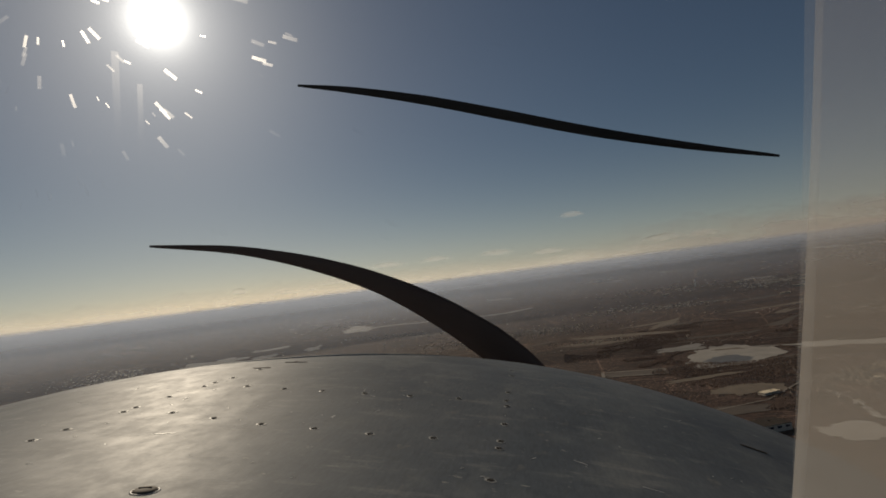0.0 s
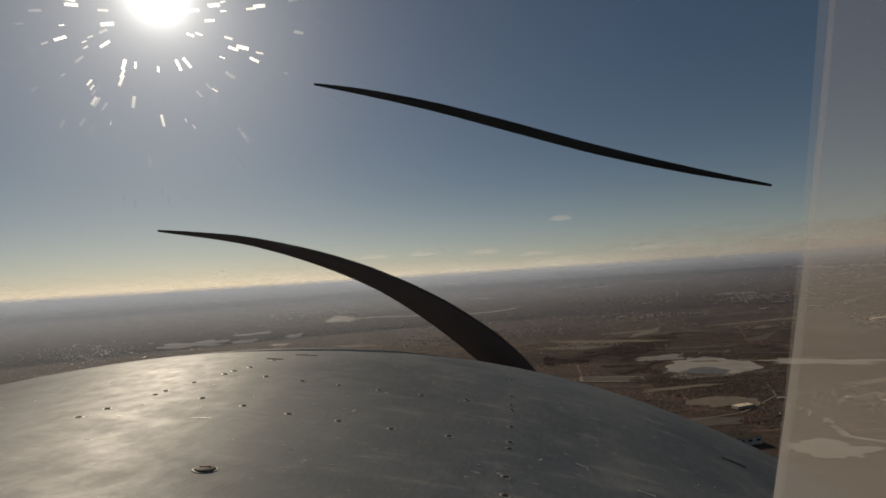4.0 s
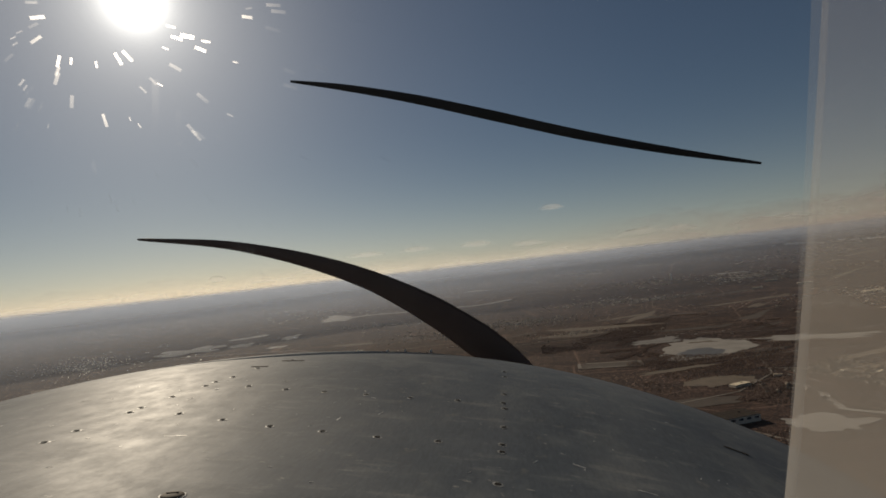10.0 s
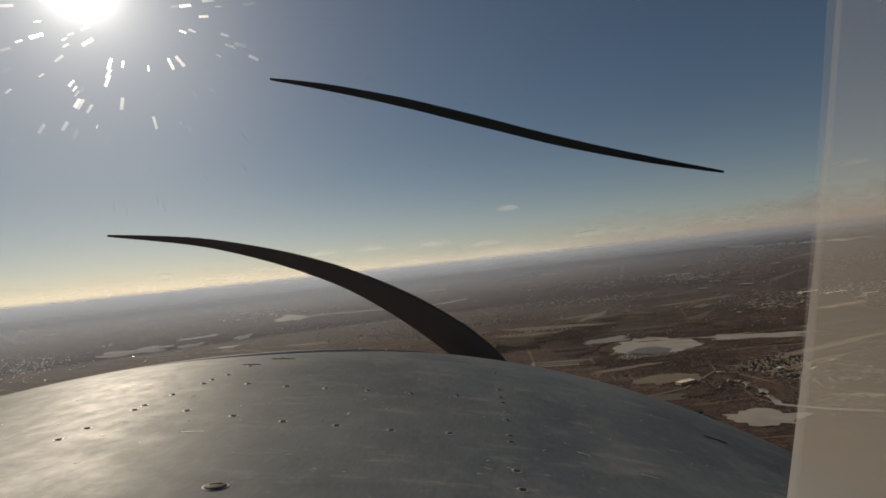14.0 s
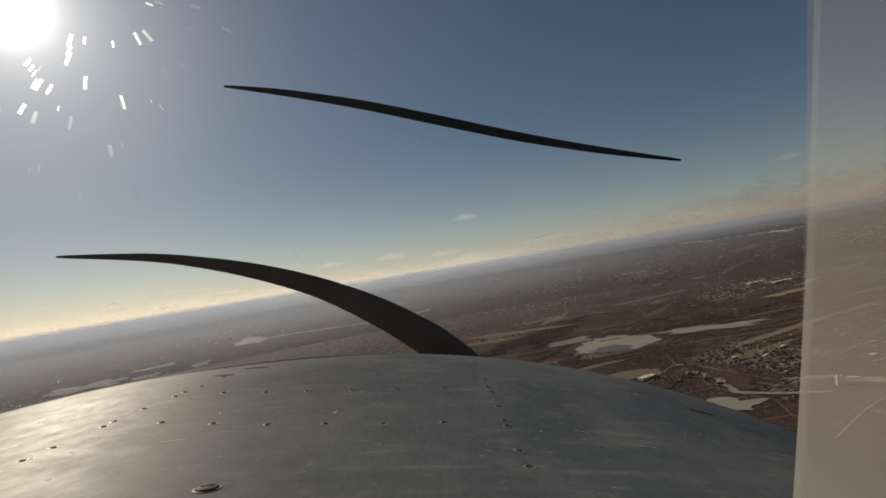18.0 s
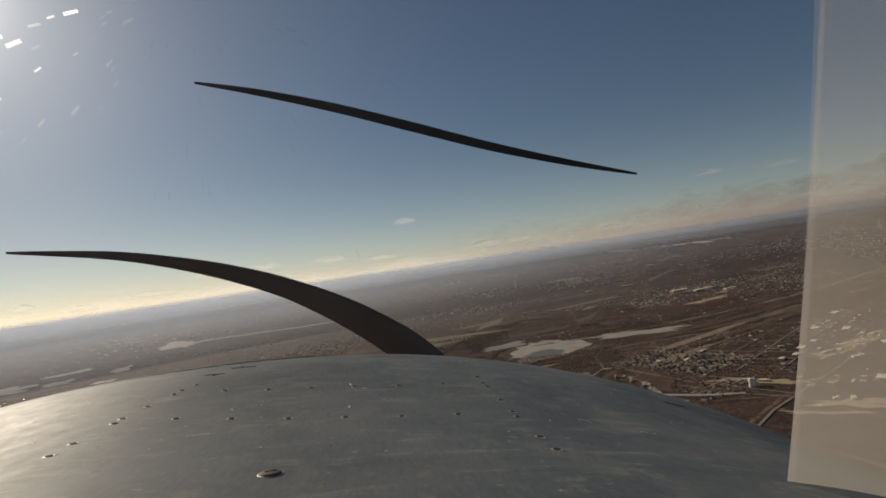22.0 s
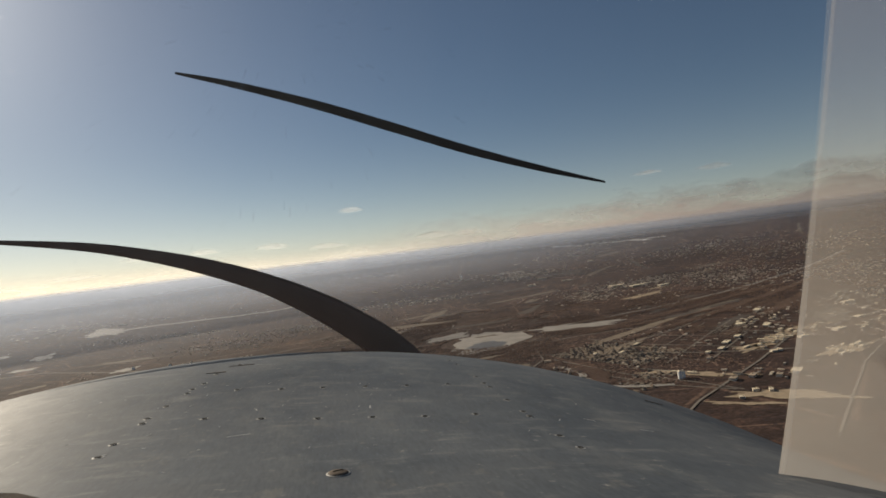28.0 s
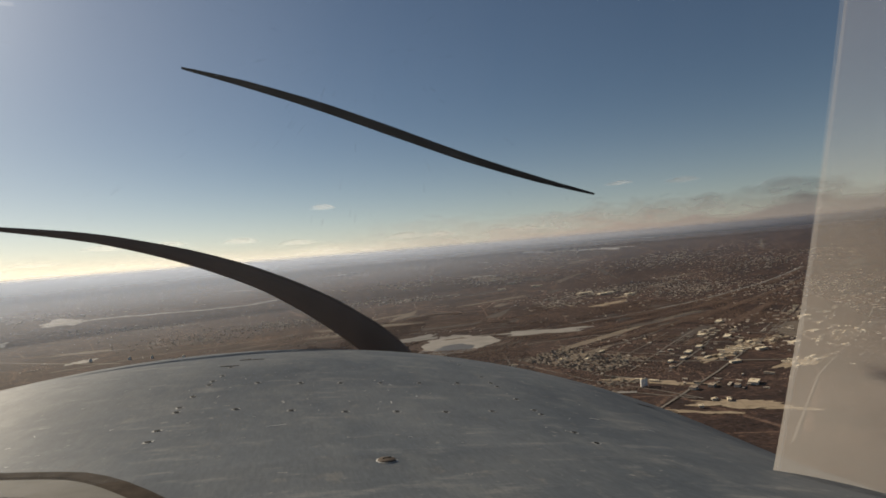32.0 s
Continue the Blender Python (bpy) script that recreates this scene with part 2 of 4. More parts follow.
WALL = plain("pale_building_wall", (0.40, 0.345, 0.27), (0.58, 0.51, 0.41), 0.85, scale=0.3, islands=0.4)
ROOF = plain("grey_building_roof", (0.16, 0.125, 0.09), (0.30, 0.24, 0.175), 0.85, scale=0.4, islands=0.5)
HOUSE_WALL = plain("dull_trailer_wall", (0.17, 0.142, 0.112), (0.30, 0.255, 0.20), 0.85, scale=0.3, islands=0.4)
HOUSE_ROOF = plain("dull_trailer_roof", (0.10, 0.078, 0.060), (0.20, 0.158, 0.12), 0.9, scale=0.4, islands=0.5, shine=0.2)
WHITE_TANK = plain("white_tank_paint", (0.74, 0.72, 0.66), (0.84, 0.82, 0.77), 0.6, scale=0.4)
DARK_ROOF = plain("dark_tarred_roof", (0.030, 0.024, 0.020), (0.055, 0.045, 0.038), 0.95, scale=0.2, shine=0.05)
PALE_ROOF = plain("pale_metal_roof", (0.58, 0.49, 0.35), (0.78, 0.68, 0.51), 0.8, scale=0.3, shine=0.2)
PANE = plain("dark_window_glass", (0.03, 0.035, 0.04), (0.06, 0.065, 0.07), 0.15, scale=1.0)
# the upper blade is toned darker than the lower one
DARK_BLADE = plain("near_black_blade_tone", (0.008, 0.008, 0.010), (0.016, 0.016, 0.019), 0.6, scale=9.0, shine=0.2)
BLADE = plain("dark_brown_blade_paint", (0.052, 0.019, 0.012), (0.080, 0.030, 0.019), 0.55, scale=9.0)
RUBBER = plain("black_rubber_seal", (0.022, 0.016, 0.012), (0.055, 0.042, 0.032), 0.95, scale=60.0, relief=0.002, shine=0.05)
STEEL = plain("dark_screw_head", (0.012, 0.011, 0.010), (0.04, 0.037, 0.034), 0.9, 0.0, scale=90.0, shine=0.05)
BRASS = plain("tarnished_brass", (0.06, 0.047, 0.036), (0.14, 0.11, 0.085), 0.7, 0.0, scale=160.0, shine=0.12)
# scuffed rims, with the glints beside the screws put into their pale tone
RING = plain("scuff_and_glint_rim", (0.16, 0.165, 0.165), (0.46, 0.45, 0.42), 0.55, 0.0, scale=200.0, shine=0.3)
SCORED = plain("scored_bare_aluminium", (0.42, 0.41, 0.38), (0.62, 0.61, 0.57), 0.5, 0.0, scale=90.0, shine=0.6)
DECK = plain("pale_grey_deck_paint", (0.06, 0.057, 0.05), (0.10, 0.094, 0.085), 0.8, scale=25.0, shine=0.2)
CLOUD = veil_material("cloud_vapour", 0.4, (0.97, 0.95, 0.92), 0.15)
# dense in the middle, thin and torn at the rim
nt = CLOUD.node_tree
co, off, away, torn = nt.nodes.new("ShaderNodeTexCoord"), nt.nodes.new("ShaderNodeMapping"), nt.nodes.new("ShaderNodeVectorMath"), nt.nodes.new("ShaderNodeMath")
off.inputs["Location"].default_value, off.inputs["Scale"].default_value = (-1.0, 0.0, -0.8), (2.0, 0.0, 2.0)
away.operation, torn.operation = "LENGTH", "SUBTRACT"
nt.links.new(co.outputs["Generated"], off.inputs[0])
nt.links.new(off.outputs[0], away.inputs[0])
nt.links.new(away.outputs["Value"], torn.inputs[0])
wild = nt.nodes.new("ShaderNodeMath")
wild.operation = "MULTIPLY_ADD"
wild.inputs[1].default_value, wild.inputs[2].default_value = 2.4, -0.75
nt.links.new(noise_of(nt, co.outputs["Object"], 0.016, 6.0, 0.7, (0.6, 1.0, 1.6)), wild.inputs[0])
nt.links.new(wild.outputs[0], torn.inputs[1])
dense = ramp(nt, torn.outputs[0], ((0.0, (0.26, 0.26, 0.26)), (0.9, (0, 0, 0))))
nt.links.new(dense, next(n for n in nt.nodes if n.type == "OUTPUT_MATERIAL").inputs["Surface"].links[0].from_node.inputs["Fac"])
HAZED = veil_material("hazed_acrylic", 0.46, (0.77, 0.705, 0.63))
# the pane turns denser and paler towards its foot
nt = HAZED.node_tree
co, sep, fade = nt.nodes.new("ShaderNodeTexCoord"), nt.nodes.new("ShaderNodeSeparateXYZ"), nt.nodes.new("ShaderNodeMapRange")
nt.links.new(co.outputs["Object"], sep.inputs[0])
nt.links.new(sep.outputs["Z"], fade.inputs["Value"])
for key, value in (("From Min", -0.17), ("From Max", 0.155), ("To Min", 0.46), ("To Max", 0.20)):
    fade.inputs[key].default_value = value
nt.links.new(fade.outputs[0], next(n for n in nt.nodes if n.type == "OUTPUT_MATERIAL").inputs["Surface"].links[0].from_node.inputs["Fac"])
SMEAR_GLARE = veil_material("smear_glare_acrylic", 0.02, (0.74, 0.80, 0.88), 0.3)
# veiling sun glare is put into the smears, strongest on the sun's side
nt = SMEAR_GLARE.node_tree
co, sep = nt.nodes.new("ShaderNodeTexCoord"), nt.nodes.new("ShaderNodeSeparateXYZ")
nt.links.new(co.outputs["Object"], sep.inputs[0])
smears = ramp(nt, noise_of(nt, co.outputs["Object"], 9.0, 4.0, 0.6, (1.6, 1.0, 0.35)), ((0.3, (0.005, 0.005, 0.005)), (0.75, (0.012, 0.012, 0.012))))
glare_gain = nt.nodes.new("ShaderNodeMapRange")
for key, value in zip(("From Min", "From Max", "To Min", "To Max"), (-0.36, 0.10, 2.3, 1.0)):
    glare_gain.inputs[key].default_value = value
nt.links.new(sep.outputs["X"], glare_gain.inputs["Value"])
times = nt.nodes.new("ShaderNodeMath")
times.operation = "MULTIPLY"
nt.links.new(smears, times.inputs[0])
nt.links.new(glare_gain.outputs[0], times.inputs[1])
nt.links.new(times.outputs[0], next(n for n in nt.nodes if n.type == "OUTPUT_MATERIAL").inputs["Surface"].links[0].from_node.inputs["Fac"])
HAZED_EDGE = veil_material("scratched_acrylic_edge", 0.15, (0.62, 0.62, 0.62))
def pit_material(name, rough, low, high):
    """Crazed acrylic that throws the sunlight forward in a wide lobe."""
    m = bpy.data.materials.new(name)
    m.use_nodes = True
    nt = m.node_tree
    nt.nodes.clear()
    out, mix = nt.nodes.new("ShaderNodeOutputMaterial"), nt.nodes.new("ShaderNodeMixShader")
    clear, lobe = nt.nodes.new("ShaderNodeBsdfTransparent"), nt.nodes.new("ShaderNodeBsdfRefraction")
    lobe.inputs["Roughness"].default_value, lobe.inputs["IOR"].default_value = rough, 1.14
    info = nt.nodes.new("ShaderNodeObjectInfo")
    share = nt.nodes.new("ShaderNodeMapRange")
    share.inputs["To Min"].default_value, share.inputs["To Max"].default_value = low, high
    nt.links.new(info.outputs["Random"], share.inputs["Value"])
    nt.links.new(share.outputs[0], mix.inputs["Fac"])
    nt.links.new(clear.outputs[0], mix.inputs[1])
    nt.links.new(lobe.outputs[0], mix.inputs[2])
    nt.links.new(mix.outputs[0], out.inputs["Surface"])
    return m


PITTED = pit_material("pitted_acrylic", 1.0, 0.004, 0.11)
CRAZED = pit_material("crazed_acrylic", 1.0, 0.004, 0.07)
STREAKED = pit_material("glare_streaked_acrylic", 0.9, 0.002, 0.007)
# bluish see-through shells stand in for the haze in the far air
HAZE_SHELLS = []
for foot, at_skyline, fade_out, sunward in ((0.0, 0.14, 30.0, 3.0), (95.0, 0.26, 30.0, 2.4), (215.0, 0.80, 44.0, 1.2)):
    mist = veil_material("haze_shell", at_skyline, (0.365, 0.415, 0.515), 0.02)
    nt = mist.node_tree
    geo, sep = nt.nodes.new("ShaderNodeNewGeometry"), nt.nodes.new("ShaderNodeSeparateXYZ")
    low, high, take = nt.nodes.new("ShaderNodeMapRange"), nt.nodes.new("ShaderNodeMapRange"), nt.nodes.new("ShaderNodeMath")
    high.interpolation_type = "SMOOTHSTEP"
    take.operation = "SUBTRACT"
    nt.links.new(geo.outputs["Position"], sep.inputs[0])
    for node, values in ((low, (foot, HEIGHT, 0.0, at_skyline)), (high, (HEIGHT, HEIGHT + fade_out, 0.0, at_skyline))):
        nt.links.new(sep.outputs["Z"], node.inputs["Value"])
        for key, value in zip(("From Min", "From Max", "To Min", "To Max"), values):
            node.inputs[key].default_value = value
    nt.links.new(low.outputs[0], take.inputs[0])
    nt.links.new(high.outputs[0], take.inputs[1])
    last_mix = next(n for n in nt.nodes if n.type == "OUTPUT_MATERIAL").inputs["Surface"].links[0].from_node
    # a sunward gain stands in for haze that glows towards the sun
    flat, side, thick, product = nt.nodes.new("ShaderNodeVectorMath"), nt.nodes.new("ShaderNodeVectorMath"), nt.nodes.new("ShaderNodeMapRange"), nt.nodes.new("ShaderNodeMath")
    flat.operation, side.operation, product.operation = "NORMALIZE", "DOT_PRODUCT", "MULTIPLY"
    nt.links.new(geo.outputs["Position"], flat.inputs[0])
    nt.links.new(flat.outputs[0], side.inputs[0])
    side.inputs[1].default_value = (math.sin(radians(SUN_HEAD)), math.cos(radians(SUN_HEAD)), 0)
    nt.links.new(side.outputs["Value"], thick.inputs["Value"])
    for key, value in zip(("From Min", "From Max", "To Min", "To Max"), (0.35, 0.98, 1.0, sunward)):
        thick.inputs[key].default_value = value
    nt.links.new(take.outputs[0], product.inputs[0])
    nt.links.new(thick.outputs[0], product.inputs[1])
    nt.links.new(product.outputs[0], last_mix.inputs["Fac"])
    HAZE_SHELLS.append(mist)


def bank_material(name, tone, front, share, near):
    """Vapour, thin and torn at its top."""
    m = veil_material(name, 0.3, tone, front)
    nt = m.node_tree
    co, uv = nt.nodes.new("ShaderNodeTexCoord"), nt.nodes.new("ShaderNodeSeparateXYZ")
    nt.links.new(co.outputs["UV"], uv.inputs[0])
    torn = noise_of(nt, co.outputs["Object"], 0.0028, 5.0, 0.55, (1.0, 1.0, 3.0))
    ragged = nt.nodes.new("ShaderNodeMath")
    ragged.operation = "MULTIPLY_ADD"
    nt.links.new(torn, ragged.inputs[0])
    ragged.inputs[1].default_value = -1.1
    lift = nt.nodes.new("ShaderNodeMath")
    lift.operation = "ADD"
    nt.links.new(uv.outputs["Y"], lift.inputs[0])
    lift.inputs[1].default_value = 0.55
    nt.links.new(lift.outputs[0], ragged.inputs[2])
    top = ramp(nt, ragged.outputs[0], ((0.28, (share, share, share)), (0.46, (share / 2, share / 2, share / 2)), (0.75, (0, 0, 0))))
    ends = ramp(nt, uv.outputs["X"], ((0.0, (0, 0, 0)), (near, (1, 1, 1)), (0.9, (1, 1, 1)), (1.0, (0, 0, 0))))
    foot = ramp(nt, uv.outputs["Y"], ((0.0, (0, 0, 0)), (0.09, (1, 1, 1))))
    both = blend(nt, 1.0, blend(nt, 1.0, top, ends, "MULTIPLY"), foot, "MULTIPLY")
    last_mix = next(n for n in nt.nodes if n.type == "OUTPUT_MATERIAL").inputs["Surface"].links[0].from_node
    nt.links.new(both, last_mix.inputs["Fac"])
    return m


BANK = bank_material("dull_cloud_vapour", (0.71, 0.62, 0.60), 0.4, 0.85, 0.34)
CREAM_BANK = bank_material("cream_cloud_vapour", (0.96, 0.92, 0.86), 0.1, 0.32, 0.1)


# ---------------------------------------------------------------- builders
def mesh_of(name, verts, faces, material, smooth=False):
    me = bpy.data.meshes.new(name)
    me.from_pydata([tuple(v) for v in verts], [], [tuple(f) for f in faces])
    me.materials.append(material)
    if smooth:
        me.polygons.foreach_set("use_smooth", [True] * len(me.polygons))
    me.update()
    return me


def finish(bm, name, material, smooth=False):
    me = bpy.data.meshes.new(name)
    bm.to_mesh(me)
    bm.free()
    me.materials.append(material)
    if smooth:
        me.polygons.foreach_set("use_smooth", [True] * len(me.polygons))
    return me


def part(name, bm, material, parent, label="", smooth=False, m=None):
    me = bm if isinstance(bm, bpy.types.Mesh) else finish(bm, name, material, smooth)
    ob = new(name, me)
    ob.parent = parent
    if m is not None:
        ob.matrix_basis = m
    return tagged(ob, label)


def thing(name, label, category, m=None, group="", kind=""):
    ob = new(name)
    if m is not None:
        ob.matrix_basis = m
    return tagged(ob, label, category, group, kind)


def rise(r):
    """The valley floor, and the far land that climbs to the skyline."""
    s = min(max((r - 2200.0) / 2650.0, 0.0), 1.0)
    return 297.0 * s ** 1.6


def at_ground(x, y, up=0.0):
    return Vector((x, y, rise(math.hypot(x, y)) + up))


def box(bm, sx, sy, sz, at=(0, 0, 0), bevel=0.0):
    made = bmesh.ops.create_cube(bm, size=1.0, matrix=Matrix.Translation((at[0], at[1], at[2] + sz / 2)) @ Matrix.Diagonal((sx, sy, sz, 1)))
    if bevel:
        edges = {e for v in made["verts"] for e in v.link_edges}
        bmesh.ops.bevel(bm, geom=list(edges), offset=bevel, segments=2, affect="EDGES")


# ---------------------------------------------------------------- ground
def build_ground():
    radii = [0.0] + [60 * 1.085 ** i for i in range(54)]
    radii = [r for r in radii if r < 4820] + [4850.0]
    around = 240
    verts = [(0, 0, 0)]
    for r in radii[1:]:
        for k in range(around):
            a = 2 * math.pi * k / around
            x, y = r * math.sin(a), r * math.cos(a)
            swell = 5.0 * noise.noise((x / 420, y / 420, 3)) * min(1, r / 800) if r < 2200 else 7.0 * noise.noise((x / 500, y / 500, 3))
            verts.append((x, y, rise(r) + swell * 0.05 - 0.35 + (2.0 * noise.noise((x / 300, y / 300, 8)) if r > 4000 else 0)))
    faces = [(0, 1 + k, 1 + (k + 1) % around) for k in range(around)]
    for i in range(len(radii) - 2):
        a, b = 1 + i * around, 1 + (i + 1) * around
        faces += [(a + k, b + k, b + (k + 1) % around, a + (k + 1) % around) for k in range(around)]
    ob = new("ground", mesh_of("ground", verts, faces, GROUND, True))
    tagged(ob, "brown winter valley floor of bare woods and dull fields", "ground", kind="structure")


build_ground()


def sheet(name, centre, along, across, material, label, category, seed, up=0.7, wobble=0.18, kind="structure", turn=0.0):
    """A flat patch with a wandering rim: half lengths along its heading and across it."""
    n, rings = 56, (0.35, 0.7, 1.0)
    ca, sa = math.cos(radians(turn)), math.sin(radians(turn))
    verts = [at_ground(*centre, up)]
    for f in rings:
        for k in range(n):
            a = 2 * math.pi * k / n
            r = f * (1 + wobble * 2 * noise.noise((math.cos(a) * 1.3 + seed * 7.1, math.sin(a) * 1.3, seed)) + wobble * noise.noise((math.cos(a) * 4, math.sin(a) * 4, seed + 9.5)))
            u, v = along * r * math.copysign(abs(math.cos(a)) ** 0.8, math.cos(a)), across * r * math.copysign(abs(math.sin(a)) ** 0.8, math.sin(a))
            verts.append(at_ground(centre[0] + u * ca - v * sa, centre[1] + u * sa + v * ca, up if f < 1 else up - 0.1))
    faces = [(0, 1 + k, 1 + (k + 1) % n) for k in range(n)]
    for i in range(len(rings) - 1):
        a, b = 1 + i * n, 1 + (i + 1) * n
        faces += [(a + k, b + k, b + (k + 1) % n, a + (k + 1) % n) for k in range(n)]
    ob = new(name, mesh_of(name, verts, faces, material))
    return tagged(ob, label, category, kind=kind)


def ribbon(name, points, width, material, label, category, up=0.9, wander=0.0, seed=0, kind="structure"):
    """A road or stream through the points given, with a slightly uneven rim."""
    path = []
    for (x0, y0), (x1, y1) in zip(points, points[1:]):
        steps = max(2, int(math.hypot(x1 - x0, y1 - y0) / 25))
        path += [Vector((x0 + (x1 - x0) * i / steps, y0 + (y1 - y0) * i / steps)) for i in range(steps)]
    path.append(Vector(points[-1]))
    if wander:
        path = [p + Vector((noise.noise((p.x / 90, p.y / 90, seed)), noise.noise((p.x / 90, p.y / 90, seed + 5)))) * wander for p in path]
    verts, faces = [], []
    for i, p in enumerate(path):
        d = (path[min(i + 1, len(path) - 1)] - path[max(i - 1, 0)]).normalized()
        side = Vector((-d.y, d.x)) * width / 2
        for s in (-1, 1):
            w = 1 + (0.5 * noise.noise((p.x / 40, p.y / 40, seed + s)) if wander else 0)
            verts.append(at_ground(*(p + side * s * w), up))
    faces = [(2 * i, 2 * i + 1, 2 * i + 3, 2 * i + 2) for i in range(len(path) - 1)]
    ob = new(name, mesh_of(name, verts, faces, material))
    return tagged(ob, label, category, kind=kind)


# ponds and lakes, frozen over
WATERS = [  # x, y, half length, half width, heading
    (405, 1710, 98, 140, -14), (300, 1895, 84, 42, 28), (718, 1735, 145, 50, -14), (385, 960, 58, 40, -12),
    (-1290, 3190, 90, 80, -25), (-1757, 2490, 135, 85, 35), (-1560, 2560, 60, 40, 30), (-1610, 2760, 95, 32, 32),
    (-1359, 2715, 34, 60, 12), (-1330, 2480, 40, 22, 20), (-860, 2235, 45, 40, 20),
    (1500, 4230, 120, 9, -20), (57, 4340, 70, 14, 0), (283, 4010, 60, 12, -5), (998, 3440, 90, 16, -16), (-520, 3810, 90, 14, 0),
]
for i, (x, y, a, b, turn) in enumerate(WATERS):
    sheet("lake", (x, y), a, b, ICE, "pale grey frozen lake among bare woods", "lake", i + 1, turn=turn, wobble=0.34)
reach = random.Random(61)
for i in range(16):
    f = i / 15
    x, y = 1480 + 710 * f + reach.gauss(0, 22), 4140 - 460 * f + reach.gauss(0, 16)
    sheet("lake", (x, y), reach.uniform(20, 60), reach.uniform(6, 15), SUNLIT_ICE, "white strip of sunlit frozen backwater in the far valley", "lake", i + 201, turn=-33 + reach.gauss(0, 6), wobble=0.4)
sheet("water", (372, 1640), 66, 50, OPEN_WATER, "dark open water in a frozen lake", "water", 31, up=1.0, turn=35)
ribbon("stream", [(430, 1262), (452, 1205), (458, 1150), (440, 1095)], 15, ICE, "pale frozen stream bend", "stream", wander=10, seed=2)
ribbon("stream", [(440, 1115), (450, 1075), (444, 1035), (474, 1008), (512, 980), (560, 955)], 14, ICE, "pale frozen stream that winds through woods", "stream", wander=9, seed=4)
ribbon("river", [(-1290, 3180), (-1080, 3240), (-860, 3260), (-640, 3270), (-420, 3300), (-250, 3400)], 32, ICE, "pale frozen river across the far valley", "river", wander=20, seed=6)
ribbon("river", [(378, 1830), (581, 1780), (892, 1830), (1285, 1930), (1886, 2120), (2300, 2300)], 10, ICE, "narrow pale river along a wooded bank", "river", wander=12, seed=8)


def on_water(x, y, more=1.25):
    for wx, wy, a, b, turn in WATERS:
        u = (x - wx) * math.cos(radians(turn)) + (y - wy) * math.sin(radians(turn))
        v = -(x - wx) * math.sin(radians(turn)) + (y - wy) * math.cos(radians(turn))
        if (u / (a * more)) ** 2 + (v / (b * more)) ** 2 < 1:
            return True
    return False


# bare yards and fields
GRASS = plain("dormant_grass", (0.080, 0.060, 0.042), (0.130, 0.098, 0.068), 0.95, scale=0.04, local=False)
FIELDS = [
    (640, 1330, 120, 22, 25), (800, 1520, 230, 18, 30), (1190, 1720, 190, 18, 25), (21, 2204, 130, 40, -4),
    (180, 2330, 200, 34, -10), (130, 2235, 95, 30, 4), (1240, 1290, 120, 30, 45), (330, 1290, 70, 40, 10), (270, 1440, 90, 18, 20),
]
for i, (x, y, a, b, turn) in enumerate(FIELDS):
    far = y > 2000 or x > 1100
    sheet("field", (x, y), a, b, GRASS if far or i > 5 else SAND, "faded grass field" if far or i > 5 else "dull tan bare field", "field", i + 51, up=0.4, wobble=0.3, turn=turn)
for i, (x, y, a, b, turn) in enumerate([(974, 1639, 130, 18, 14), (1250, 1725, 110, 20, 20), (1050, 1440, 120, 20, 32), (250, 1130, 60, 30, 10)]):
    sheet("field", (x, y), a, b, TURNED, "dark brown turned field", "field", i + 71, up=0.5, wobble=0.2, turn=turn)

sheet("field", (520, 1600), 60, 18, TURNED, "dark wooded spit in a frozen lake", "field", 141, up=1.1, wobble=0.4, turn=14)
sheet("field", (415, 1800), 40, 12, GRASS, "faded grass islet in a frozen lake", "field", 142, up=1.1, wobble=0.4, turn=-10)
lots = random.Random(21)
for i in range(80):
    r, a = 1700 + 2500 * lots.random(), radians(-50 + 116 * lots.random())
    x, y = r * math.sin(a), r * math.cos(a)
    if any(math.hypot(x - w[0], y - w[1]) < w[2] + 130 for w in WATERS):
        continue
    coat, tone = lots.choice(((GRASS, "faded grass"), (TURNED, "dark brown turned"), (TURNED, "dark brown turned")))
    sheet("field", (x, y), lots.uniform(40, 170), lots.uniform(8, 26), coat, tone + " field in the valley", "field", i + 101, up=0.3, wobble=0.35, turn=lots.gauss(12, 25))
YARD = plain("tan_gravel_yard", (0.23, 0.178, 0.122), (0.37, 0.298, 0.212), 0.95, scale=0.09, local=False, shine=0.1)
for i, (x, y, a, b, turn) in enumerate([(950, 1168, 125, 22, 30), (870, 1130, 50, 20, 10), (655, 818, 62, 22, -28), (700, 770, 46, 12, -35), (972, 995, 60, 22, 20), (1110, 1215, 60, 18, 33), (650, 990, 70, 13, -45), (600, 1045, 40, 16, -40), (590, 800, 44, 9, -34), (1290, 1170, 70, 20, 30), (1205, 2190, 95, 20, 12), (1330, 2300, 60, 14, 12)]):
    sheet("yard", (x, y), a, b, YARD, "tan gravel yard between pale halls", "yard", i + 301, up=0.6, wobble=0.5, turn=turn)
# a rimmed basin in the bare ground
sheet("water", (121, 1560), 78, 30, TURNED, "dark drained basin inside a pale bank", "basin", 161, up=0.8, wobble=0.02, turn=-6)
ribbon("bank", [(42, 1535), (42, 1600), (200, 1585), (200, 1520), (42, 1535)], 9, ROAD, "pale bank round a drained basin", "bank", up=1.0, seed=3)

